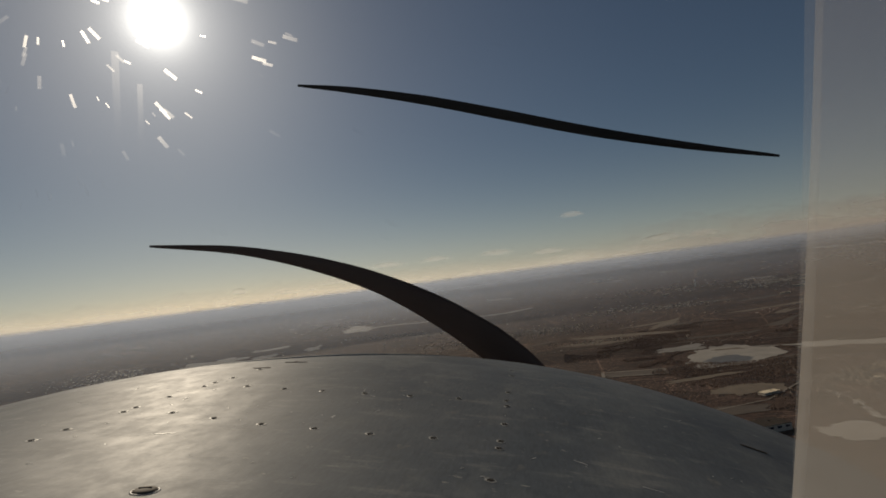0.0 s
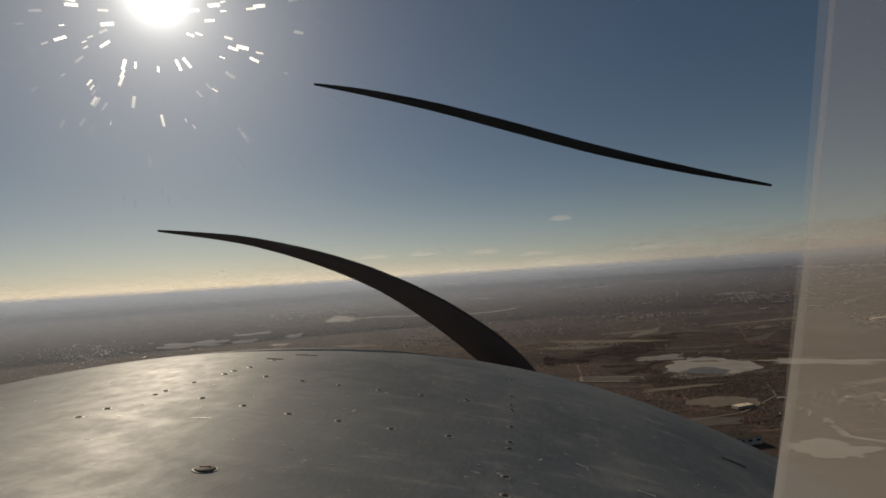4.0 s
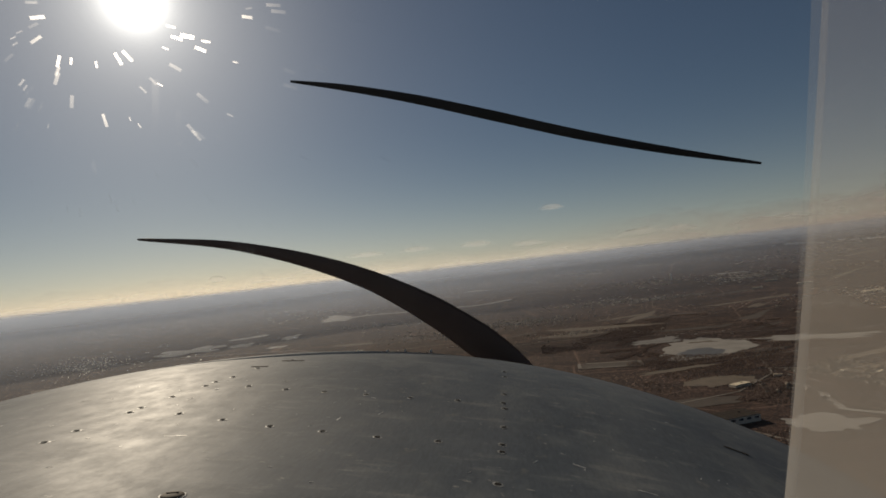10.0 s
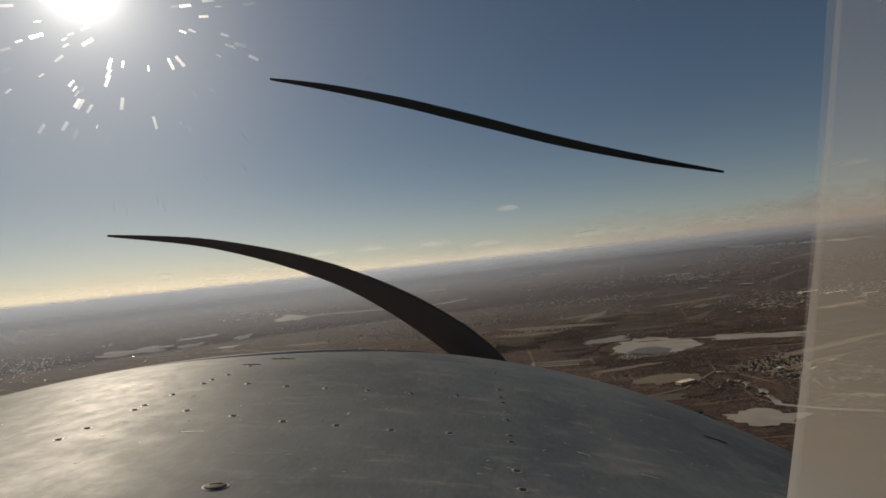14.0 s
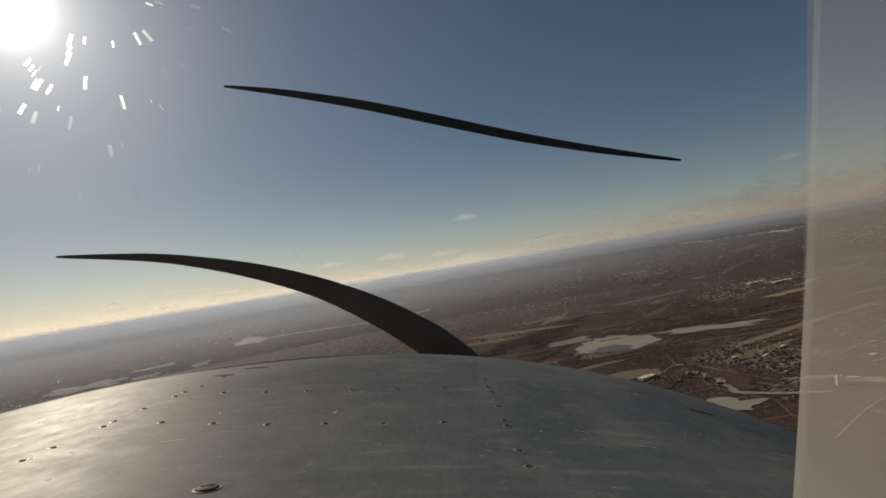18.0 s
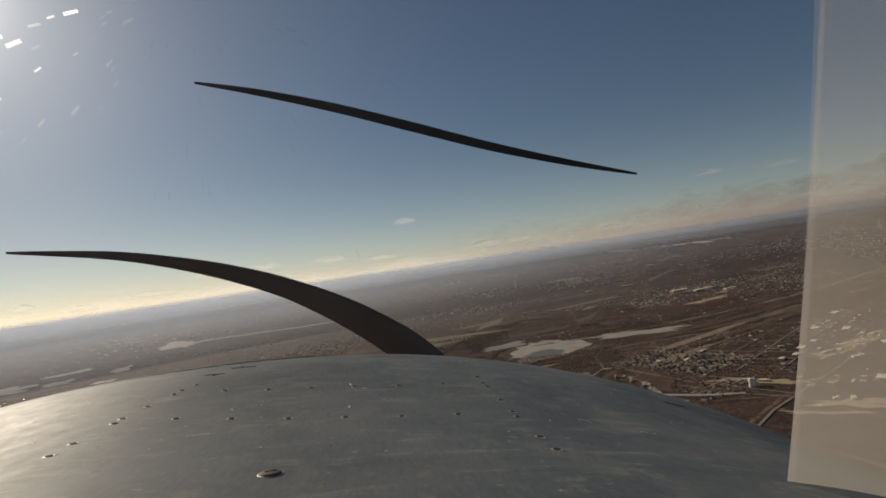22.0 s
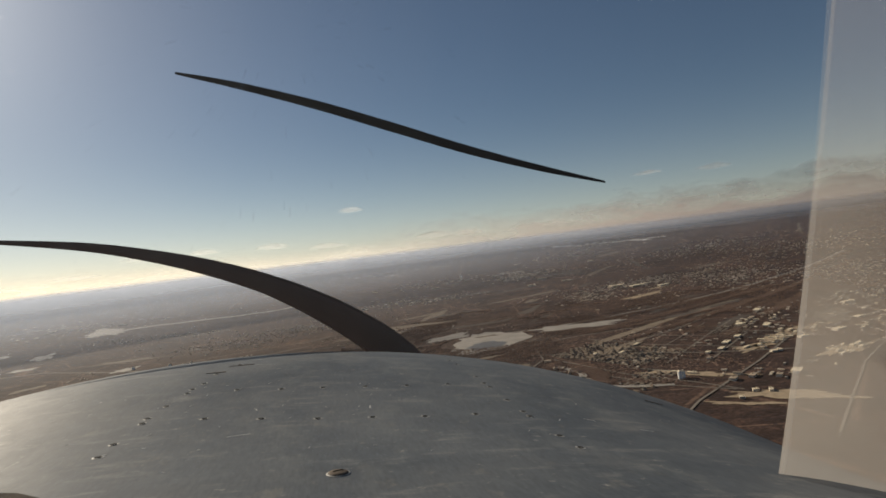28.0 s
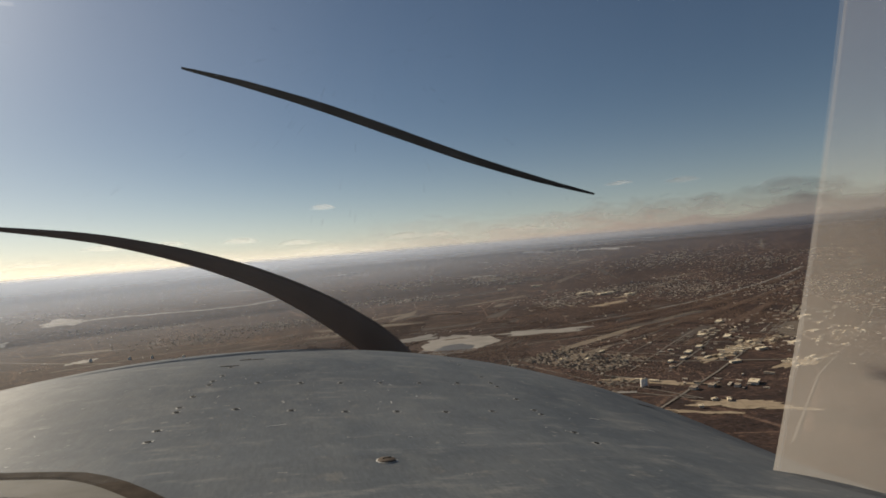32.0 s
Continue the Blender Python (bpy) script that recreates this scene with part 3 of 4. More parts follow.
TOWN_ROADS = [
    ([(461, 1309), (529, 1082), (603, 944), (636, 865)], 4), ([(309, 1495), (604, 1560), (787, 1560), (908, 1463)], 6), ([(631, 1495), (699, 1362), (860, 1440), (1002, 1524)], 5),
    ([(380, 1235), (464, 1153), (548, 964), (627, 871)], 4), ([(430, 1400), (600, 1290), (760, 1140), (905, 1060), (1100, 950)], 6), ([(640, 1010), (560, 1120)], 5),
    ([(860, 1120), (790, 1215), (690, 1340)], 5), ([(1010, 1240), (900, 1370)], 5), ([(700, 1060), (960, 1270)], 4), ([(640, 1110), (900, 1330), (1050, 1450)], 4),
    ([(205, 1130), (330, 1190), (440, 1330), (470, 1480)], 4),
]
TOWN_LANES = [
    ([(560, 1130), (700, 1245), (860, 1370), (980, 1470)], 3), ([(585, 1240), (660, 1150), (730, 1065)], 3), ([(720, 1480), (800, 1385), (880, 1290), (960, 1190)], 3),
    ([(820, 1560), (1000, 1350), (1120, 1210), (1240, 1080)], 3), ([(900, 1640), (1120, 1400), (1300, 1200)], 3), ([(1180, 1330), (1330, 1450), (1560, 1640)], 3.5),
]
VALLEY_ROADS = [
    ([(440, 762), (540, 850), (782, 1012), (1045, 1205), (1333, 1405), (1700, 1690)], 4.5), ([(600, 640), (676, 703), (914, 898), (1115, 1030), (1560, 1340), (1850, 1560)], 4),
    ([(712, 1434), (950, 1540), (1368, 1750), (1783, 1948)], 6), ([(1130, 1333), (1240, 1190), (1330, 1080)], 6), ([(1040, 1190), (1300, 1400), (1500, 1560)], 5),
    ([(1280, 1450), (1420, 1290)], 5), ([(-2300, 2100), (-1700, 2350), (-1200, 2380), (-700, 2120)], 8), ([(-900, 2080), (-560, 2240), (-200, 2300)], 7),
    ([(180, 1100), (260, 960), (330, 860)], 5), ([(-300, 2050), (40, 2080), (420, 2000), (700, 1900)], 5),
]
for i, (pts, wide) in enumerate(TOWN_ROADS + TOWN_LANES + VALLEY_ROADS):
    ribbon("road", pts, wide, ROAD, "pale worn country road", "road", up=0.75, seed=i)


# ---------------------------------------------------------------- buildings
def house_mesh(sx, sy, h, ridge):
    bm = bmesh.new()
    box(bm, sx, sy, h)
    walls = finish(bm, "wall", HOUSE_WALL)
    e, t = 0.5, 0.35
    x, y = sx / 2 + e, sy / 2 + e
    verts = [(-x, -y, h - t), (x, -y, h - t), (x, 0, h + ridge), (-x, 0, h + ridge), (-x, y, h - t), (x, y, h - t),
             (-x, -y, h), (x, -y, h), (x, 0, h + ridge + t), (-x, 0, h + ridge + t), (-x, y, h), (x, y, h)]
    faces = [(0, 1, 2, 3), (3, 2, 5, 4), (6, 9, 8, 7), (9, 10, 11, 8), (0, 6, 7, 1), (4, 5, 11, 10), (0, 3, 9, 6), (3, 4, 10, 9), (1, 7, 8, 2), (2, 8, 11, 5)]
    return walls, mesh_of("roof", verts, faces, HOUSE_ROOF)


HOUSE_KINDS = [house_mesh(6.5, 4.8, 2.6, 1.4), house_mesh(10, 5.2, 2.7, 1.5), house_mesh(8, 6.2, 4.2, 1.8), house_mesh(11, 3.6, 2.4, 0.7)]
house_windows = []
for (sx, sy, h) in ((6.5, 4.8, 2.6), (10, 5.2, 2.7), (8, 6.2, 4.2), (11, 3.6, 2.4)):
    bm = bmesh.new()
    box(bm, 1.2, 0.12, 1.0)
    house_windows.append((finish(bm, "window", PANE), sx, sy, h))
house_models = []
for i, (walls, roof) in enumerate(HOUSE_KINDS):
    ob = thing("house", ("small pale house under a grey gable roof", "long low pale house with a grey roof", "two-storey pale house with a grey roof", "narrow pale trailer home with a low roof")[i], "house", group="houses of the valley town")
    part("wall", walls, None, ob)
    part("roof", roof, None, ob)
    pane, sx, sy, h = house_windows[i]
    for k in (-1, 1):
        part("window", pane, None, ob, m=pose(k * sx * 0.28, -sy / 2 - 0.02, 0.9))
    house_models.append(ob)

rng = random.Random(7)
used_models = [False] * 4


def put_house(x, y, turn):
    k = rng.choice((0, 0, 1, 2, 3, 3))
    m = Matrix.Translation(at_ground(x, y, 0.3)) @ pose(0, 0, 0, 0, 0, turn)
    if used_models[k]:
        copy_thing(house_models[k], m)
    else:
        house_models[k].matrix_basis = m
        used_models[k] = True


def rows_of_lots(centre, along, across, turn, step_u, step_v, keep):
    """Lots in streets: half lengths, heading, spacing."""
    ca, sa = math.cos(radians(turn)), math.sin(radians(turn))
    for i in range(int(-along / step_u), int(along / step_u) + 1):
        for j in range(int(-across / step_v), int(across / step_v) + 1):
            if rng.random() > keep:
                continue
            u, v = i * step_u + rng.uniform(-3, 3), j * step_v + rng.uniform(-3, 3)
            yield centre[0] + u * ca - v * sa, centre[1] + u * sa + v * ca, turn + rng.choice((0, 90)) + rng.uniform(-6, 6)


for x, y, turn in itertools.chain(rows_of_lots((605, 1285), 90, 130, 26, 17, 20, 0.78), rows_of_lots((545, 1030), 60, 32, 26, 22, 26, 0.7),
                                  rows_of_lots((500, 960), 38, 22, 20, 20, 24, 0.6), rows_of_lots((420, 1190), 45, 25, -10, 22, 25, 0.6)):
    put_house(x, y, turn)


def far_houses(name, spots, label, material):
    """Far towns, too small to count."""
    verts, faces = [], []
    for x, y, turn, sx, sy, h in spots:
        base = at_ground(x, y, 0.3)
        c, s = math.cos(radians(turn)), math.sin(radians(turn))
        n = len(verts)
        for (u, v, w) in ((-1, -1, 0), (1, -1, 0), (1, 1, 0), (-1, 1, 0), (-1, -1, 1), (1, -1, 1), (1, 1, 1), (-1, 1, 1), (-1, 0, 1.18), (1, 0, 1.18)):
            a, b = u * sx / 2, v * sy / 2
            verts.append((base.x + a * c - b * s, base.y + a * s + b * c, base.z + w * h))
        faces += [tuple(n + k for k in f) for f in ((0, 1, 5, 4), (1, 2, 6, 9, 5), (2, 3, 7, 6), (3, 0, 4, 8, 7), (4, 5, 9, 8), (8, 9, 6, 7))]
    ob = new(name, mesh_of(name, verts, faces, material))
    tagged(ob, label, "town", kind="stuff")


FAR_WALL = plain("far_town_walls", (0.17, 0.132, 0.10), (0.46, 0.39, 0.30), 0.42, scale=0.05, local=False, islands=0.9)
# x, y, spread x, spread y, how many, size
NEAR_DISTRICTS = [
    (60, 2250, 150, 50, 90, 7), (1650, 2250, 330, 230, 560, 9), (-2170, 2220, 260, 210, 330, 6), (1300, 1480, 160, 120, 40, 11), (1750, 1550, 280, 260, 140, 12), (900, 1190, 230, 130, 36, 9),
    (1080, 1370, 150, 110, 30, 10), (720, 930, 90, 60, 16, 8), (800, 1450, 140, 80, 10, 7), (620, 1165, 100, 60, 10, 7), (1350, 1230, 220, 150, 70, 11), (2000, 1900, 300, 300, 340, 10),
    (1150, 1050, 170, 150, 34, 11),
]
FAR_DISTRICTS = [
    (-150, 2640, 250, 120, 420, 6), (450, 2950, 200, 60, 150, 9), (990, 3280, 150, 120, 130, 11), (200, 4080, 160, 80, 50, 16), (-900, 2900, 300, 90, 90, 9), (1350, 2500, 420, 130, 420, 9),
    (2100, 3100, 500, 200, 420, 12), (-520, 2520, 260, 170, 260, 6), (1020, 2350, 140, 130, 130, 11), (1050, 3300, 260, 180, 160, 16), (500, 3480, 330, 120, 120, 15),
    (2300, 2600, 350, 300, 380, 11), (240, 3000, 300, 150, 90, 14), (-1500, 3350, 400, 200, 110, 15), (1500, 3700, 350, 200, 130, 16), (1850, 3900, 420, 110, 200, 13),
]
spots = []
for x, y, sx, sy, count, size in NEAR_DISTRICTS + FAR_DISTRICTS:
    for _ in range(count):
        a = rng.choice((38, 128)) + rng.uniform(-8, 8)
        spots.append((rng.gauss(x, sx * 0.5), rng.gauss(y, sy * 0.5), a, size * rng.uniform(0.6, 1.5), size * rng.uniform(0.4, 0.7), rng.uniform(1.4, 2.6)))
for _ in range(210):
    r, a = 1500 + 2900 * rng.random() ** 0.8, radians(-46 + 108 * rng.random())
    x, y = r * math.sin(a), r * math.cos(a)
    for k in range(rng.randint(1, 5)):
        spots.append((x + rng.gauss(0, 30), y + rng.gauss(0, 18), rng.uniform(0, 180), rng.uniform(4, 11), rng.uniform(2.5, 4.5), rng.uniform(1.2, 2)))
trailers = []
for cx, cy, along, across, turn in ((605, 1285, 92, 132, 26), (545, 1030, 60, 34, 26), (960, 1330, 70, 40, 40)):
    ca, sa = math.cos(radians(turn)), math.sin(radians(turn))
    for i in range(int(2 * along / 7.5)):
        for j in range(int(2 * across / 13)):
            if rng.random() < 0.72:
                u, v = i * 7.5 - along + rng.uniform(-1, 1), j * 13 - across + rng.uniform(-1.5, 1.5)
                trailers.append((cx + u * ca - v * sa, cy + u * sa + v * ca, turn + 90 + rng.uniform(-5, 5), rng.uniform(4, 7), rng.uniform(1.8, 2.6), rng.uniform(1.2, 1.8)))
spots = [p for p in spots if not on_water(p[0], p[1])]
far_houses("far_town", spots, "scattered pale houses of far towns", FAR_WALL)
far_houses("trailer_park", trailers, "dense rows of dull parked trailers in the valley", HOUSE_WALL)


def hall(x, y, sx, sy, h, turn, label, roof_material=None, bays=5):
    """A flat-roofed hall with a parapet, doors and window bays."""
    ob = thing("warehouse", label, "building", Matrix.Translation(at_ground(x, y, 0.3)) @ pose(0, 0, 0, 0, 0, turn))
    bm = bmesh.new()
    box(bm, sx, sy, h)
    part("wall", bm, WALL, ob)
    bm = bmesh.new()
    box(bm, sx + 0.8, sy + 0.8, 0.7, (0, 0, h + 0.004))
    box(bm, 3, 2.4, 1.4, (sx * 0.2, sy * 0.1, h + 0.7))
    part("roof", bm, roof_material or PALE_ROOF, ob)
    bm = bmesh.new()
    box(bm, sx / bays * 0.55, 0.2, h * 0.32)
    pane = finish(bm, "window", PANE)
    for k in range(bays):
        for side in (-1, 1):
            part("window", pane, None, ob, m=pose((k + 0.5) * sx / bays - sx / 2, side * (sy / 2 + 0.05), h * 0.5))
    bm = bmesh.new()
    box(bm, 0.2, 4, h * 0.6)
    part("door", bm, ROOF, ob, m=pose(sx / 2 + 0.05, 0, 0))
    return ob


# x, y, length, depth, height, heading, roof
ROADSIDE_HALLS = [
    (262, 1000, 110, 64, 22, 22, DARK_ROOF), (345, 1235, 60, 26, 9, 30, PALE_ROOF), (660, 925, 24, 18, 8, 35, ROOF), (700, 925, 30, 16, 7, 38, ROOF), (735, 900, 22, 14, 9, 38, ROOF),
    (560, 1290, 14, 16, 9, 30, PALE_ROOF), (620, 1270, 44, 10, 5, 38, PALE_ROOF), (690, 1330, 34, 10, 5, 38, PALE_ROOF), (728, 1090, 22, 12, 6, 38, ROOF), (345, 1240, 30, 20, 7, -15, ROOF),
    (440, 1300, 24, 14, 6, -15, ROOF),
]
TOWN_HALLS = [
    (775, 905, 42, 26, 9, 40, PALE_ROOF), (865, 1060, 40, 12, 6, 0, PALE_ROOF), (757, 1136, 26, 14, 6, 38, PALE_ROOF), (800, 1150, 36, 16, 6, 38, PALE_ROOF),
    (850, 1200, 46, 20, 6, 38, PALE_ROOF), (910, 1240, 38, 18, 6, 40, PALE_ROOF), (1015, 1370, 52, 24, 7, 40, PALE_ROOF), (1050, 1310, 60, 22, 7, 40, PALE_ROOF),
    (1100, 1430, 40, 20, 7, 40, ROOF), (1200, 1530, 60, 26, 7, 40, PALE_ROOF), (1003, 1138, 42, 18, 7, 5, PALE_ROOF), (1110, 1150, 50, 26, 8, 10, PALE_ROOF),
    (1260, 1240, 36, 22, 7, 10, PALE_ROOF), (1435, 1443, 70, 24, 8, 10, PALE_ROOF), (1380, 1330, 46, 20, 7, 10, ROOF),
]
FAR_HALLS = [
    (1240, 2510, 120, 40, 9, 10, PALE_ROOF), (1310, 2430, 150, 34, 9, 15, PALE_ROOF), (1375, 2330, 90, 30, 9, 15, PALE_ROOF), (880, 3400, 60, 30, 8, -20, PALE_ROOF),
    (130, 3460, 50, 20, 6, 0, PALE_ROOF), (1500, 3350, 70, 30, 7, -15, PALE_ROOF), (1000, 3230, 70, 26, 8, -18, PALE_ROOF), (1065, 3065, 80, 24, 8, -18, PALE_ROOF),
    (950, 2915, 66, 22, 8, -18, PALE_ROOF), (1145, 2885, 90, 26, 8, -18, PALE_ROOF), (480, 3300, 74, 24, 8, -8, PALE_ROOF), (610, 3320, 50, 20, 8, -8, PALE_ROOF),
]
for x, y, sx, sy, h, turn, roof in ROADSIDE_HALLS + TOWN_HALLS + FAR_HALLS:
    hall(x, y, sx * 0.66, sy * 0.62, h * 0.5, turn, "pale flat-roofed warehouse beside a road" if roof is PALE_ROOF else "large tan warehouse under a dark roof" if roof is DARK_ROOF else "low warehouse with a dull grey roof", roof)


for centre, along, across, way, keep in (((950, 1168), 120, 24, 30, 0.75), ((655, 818), 62, 22, -28, 0.45), ((972, 995), 54, 22, 20, 0.7), ((650, 990), 72, 16, -45, 0.75), ((1110, 1215), 60, 18, 33, 0.7),
                                         ((1080, 1390), 110, 50, 40, 0.3), ((1260, 1160), 130, 50, 35, 0.45), ((1500, 1480), 160, 60, 40, 0.45), ((860, 930), 50, 20, 35, 0.3)):
    for x, y, turn in rows_of_lots(centre, along, across, way, 26, 19, keep):
        pale = rng.random() < 0.75
        hall(x, y, rng.uniform(7, 20) * (1.3 if rng.random() < 0.2 else 1.0), rng.uniform(4.5, 8), rng.uniform(2.2, 3.6), turn, "small pale flat-roofed workshop in the valley town" if pale else "small workshop with a dull grey roof", PALE_ROOF if pale else ROOF, 3)


def silo(x, y, r, h, label):
    ob = thing("silo", label, "silo", Matrix.Translation(at_ground(x, y, 0.3)), group="pale silos")
    bm = bmesh.new()
    bmesh.ops.create_cone(bm, segments=20, cap_ends=True, radius1=r, radius2=r, depth=h, matrix=Matrix.Translation((0, 0, h / 2)))
    part("tank", bm, WHITE_TANK, ob, smooth=False)
    bm = bmesh.new()
    bmesh.ops.create_cone(bm, segments=20, cap_ends=True, radius1=r * 1.04, radius2=0.4, depth=r * 0.7, matrix=Matrix.Translation((0, 0, h + r * 0.35 + 0.005)))
    part("roof", bm, PALE_ROOF, ob)
    bm = bmesh.new()
    box(bm, 0.5, 0.5, h + 2, (r + 0.3, 0, 0))
    part("ladder", bm, STEEL, ob)


for x, y, r, h in ((591, 984, 4, 15), (601, 990, 4, 13), (-826, 2222, 5, 9), (-687, 2181, 5, 8), (-607, 2158, 4, 9), (-485, 2078, 5, 8), (674, 3469, 4, 36)):
    silo(x, y, r, h, "pale round silo with a cone roof")


# ---------------------------------------------------------------- woods
def build_woods():
    rnd = np.random.default_rng(5)
    verts, faces = [], []
    count = 0
    ca = [(math.cos(a), math.sin(a)) for a in (0.3, 1.56, 2.8, 4.1, 5.3)]
    blocked = [(x, y, max(a, b) * 0.55 + 10, min(a, b) * 1.0 + 8, t) for x, y, a, b, t in WATERS] + [(x, y, a * 0.7, b, t) for x, y, a, b, t in FIELDS]
    homes = [(605, 1285, 150), (545, 1030, 75), (500, 960, 40), (770, 910, 70), (690, 1330, 70), (900, 1150, 120), (1080, 1380, 110), (655, 818, 80), (972, 995, 70), (650, 990, 80)]
    lines = [[(120, 1760), (378, 1775), (581, 1745), (892, 1795), (1285, 1900), (1886, 2085), (2300, 2270)], [(712, 1415), (950, 1520), (1368, 1730), (1783, 1930), (2100, 2080)],
             [(660, 1590), (974, 1612), (1296, 1712), (1600, 1850)], [(470, 1180), (490, 1130), (470, 1060), (510, 1010), (580, 975)], [(330, 1130), (470, 1290)], [(696, 1601), (960, 1690), (1239, 1805), (1600, 1930)], [(900, 1268), (1150, 1440), (1363, 1588), (1600, 1750)], [(150, 1640), (290, 1800)]]
    BELTS = [pair for line in lines for pair in zip(line, line[1:])]
    while count < 115000:
        r = 620 + 1900 * rnd.random() ** 0.75
        a = radians(-2 + 60 * rnd.random())
        x, y = r * math.sin(a), r * math.cos(a)
        belt = rnd.random() < 0.2
        if belt:
            (x0, y0), (x1, y1) = BELTS[int(rnd.integers(len(BELTS)))]
            f = rnd.random()
            x, y = x0 + (x1 - x0) * f + rnd.normal() * 9, y0 + (y1 - y0) * f + rnd.normal() * 9
            r = math.hypot(x, y)
        cover = 9.0 if belt else noise.noise((x / 300, y / 300, 1.5)) + 0.5 * noise.noise((x / 80, y / 80, 4.5)) + 0.05
        if cover < 0.0 + 0.25 * rnd.random() or (not belt and r < 1450 and rnd.random() < 0.7):
            count += 0.2
            continue
        skip = any(math.hypot(x - hx, y - hy) < hr and rnd.random() < 0.8 for hx, hy, hr in homes)
        for bx, by, p, q, t in blocked:
            if skip:
                break
            u = (x - bx) * math.cos(radians(t)) + (y - by) * math.sin(radians(t))
            v = -(x - bx) * math.sin(radians(t)) + (y - by) * math.cos(radians(t))
            skip = (u / (p * 1.9)) ** 2 + (v / (q * 1.1)) ** 2 < 1
        if skip:
            count += 0.2
            continue
        h, w = 1.4 + 2.0 * rnd.random(), 0.8 + 1.1 * rnd.random()
        z = rise(r)
        n = len(verts)
        verts.append((x, y, z))
        for c, s in ca:
            k = w * (0.7 + 0.6 * rnd.random())
            verts.append((x + c * k, y + s * k, z + h * (0.4 + 0.3 * rnd.random())))
        verts.append((x + w * 0.3 * (rnd.random() - 0.5), y, z + h))
        for k in range(5):
            faces.append((n, n + 1 + (k + 1) % 5, n + 1 + k))
            faces.append((n + 6, n + 1 + k, n + 1 + (k + 1) % 5))
        count += 1
    ob = new("woods", mesh_of("woods", verts, faces, TWIGS))
    tagged(ob, "brown bare winter woods over the valley floor", "woods", kind="stuff")


build_woods()


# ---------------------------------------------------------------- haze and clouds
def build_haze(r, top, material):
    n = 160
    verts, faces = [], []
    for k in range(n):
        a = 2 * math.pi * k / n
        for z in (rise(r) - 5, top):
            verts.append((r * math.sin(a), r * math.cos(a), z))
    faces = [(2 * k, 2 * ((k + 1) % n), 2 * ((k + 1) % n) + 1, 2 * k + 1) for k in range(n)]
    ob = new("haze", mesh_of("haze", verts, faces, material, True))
    tagged(ob, "translucent shell that stands in for haze over the far valley", "haze", kind="structure")


for r, material in zip((2350.0, 3500.0, 4450.0), HAZE_SHELLS):
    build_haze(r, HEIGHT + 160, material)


def cloud(head, up, wide, thick, seed, material, label="small pale flat-based cloud low over the skyline"):
    """A flat-based heap of puffs at the edge of the view."""
    r = 4750.0
    rnd = random.Random(seed)
    bm = bmesh.new()
    half = r * math.tan(radians(wide)) / 2
    tall = r * math.tan(radians(thick))
    bmesh.ops.create_icosphere(bm, subdivisions=5, radius=1.0)
    shift = Vector((seed * 3.7, seed * 1.9, 0))
    for v in bm.verts:
        lump = 1 + 0.5 * noise.fractal(Vector((v.co.x * half / tall * 0.22, v.co.y, v.co.z * 0.8)) + shift, 0.6, 2.2, 4)
        taper = 1 - 0.55 * v.co.x * v.co.x
        up_z = v.co.z * lump * taper
        v.co = Vector((v.co.x * half * (1 + 0.15 * (lump - 1)), v.co.y * tall * 0.08 * lump, tall * (0.25 + (up_z * 0.75 if up_z > 0 else up_z * 0.25))))
    bmesh.ops.delete(bm, geom=[v for v in bm.verts if v.co.y > 0.03], context="VERTS")
    ob = new("cloud", finish(bm, "cloud", material, True))
    a = radians(head)
    ob.matrix_basis = Matrix.Translation((r * math.sin(a), r * math.cos(a), HEIGHT + r * math.tan(radians(up)))) @ pose(0, 0, 0, 0, 0, -head)
    tagged(ob, label, "cloud", group="clouds low over the skyline")


for i, (head, up, wide, thick) in enumerate([
        (-13.6, 2.3, 2.6, 0.3), (0.7, 4.9, 2.0, 0.35), (-2.1, 1.6, 3.0, 0.4), (8.6, 1.4, 3.0, 0.5), (12.4, 1.3, 2.5, 0.4), (21, 1.1, 2.8, 0.5), (-18.6, 2.3, 3.0, 0.35),
        (-23.8, 1.3, 2.8, 0.3), (-33, 1.4, 1.4, 0.45), (-29, 0.9, 2.0, 0.3), (30.2, 4.8, 2.2, 0.3), (36, 4.4, 2.4, 0.35), (44, 3.0, 3.0, 0.5), (-7.3, 2.1, 2.8, 0.4)]):
    cloud(head, up, wide * 1.3, thick * 1.5, i + 1, CLOUD)


def cloud_bank(first, last, low, high, r, material, label):
    """A long low bank that follows the skyline from one heading to another."""
    n, rows_up = 90, 8
    verts, faces, places = [], [], []
    for k in range(n + 1):
        a = radians(first + (last - first) * k / n)
        for j in range(rows_up + 1):
            f = j / rows_up
            belly = 60.0 * math.sin(math.pi * f)
            verts.append(((r - belly) * math.sin(a), (r - belly) * math.cos(a), HEIGHT + r * math.tan(radians(low + (high - low) * f))))
            places.append((k / n, f))
    w = rows_up + 1
    for k in range(n):
        for j in range(rows_up):
            faces.append((k * w + j, (k + 1) * w + j, (k + 1) * w + j + 1, k * w + j + 1))
    me = mesh_of("cloud_bank", verts, faces, material, True)
    layer = me.uv_layers.new(name="place")
    for loop in me.loops:
        layer.data[loop.index].uv = places[loop.vertex_index]
    ob = new("cloud_bank", me)
    tagged(ob, label, "cloud", kind="structure")


cloud_bank(0.0, 88.0, -0.7, 4.6, 4780.0, BANK, "long mauve-grey cloud bank along the skyline")
cloud_bank(-62.0, 12.0, -0.3, 2.6, 4765.0, CREAM_BANK, "long cream cloud bank low over the skyline")


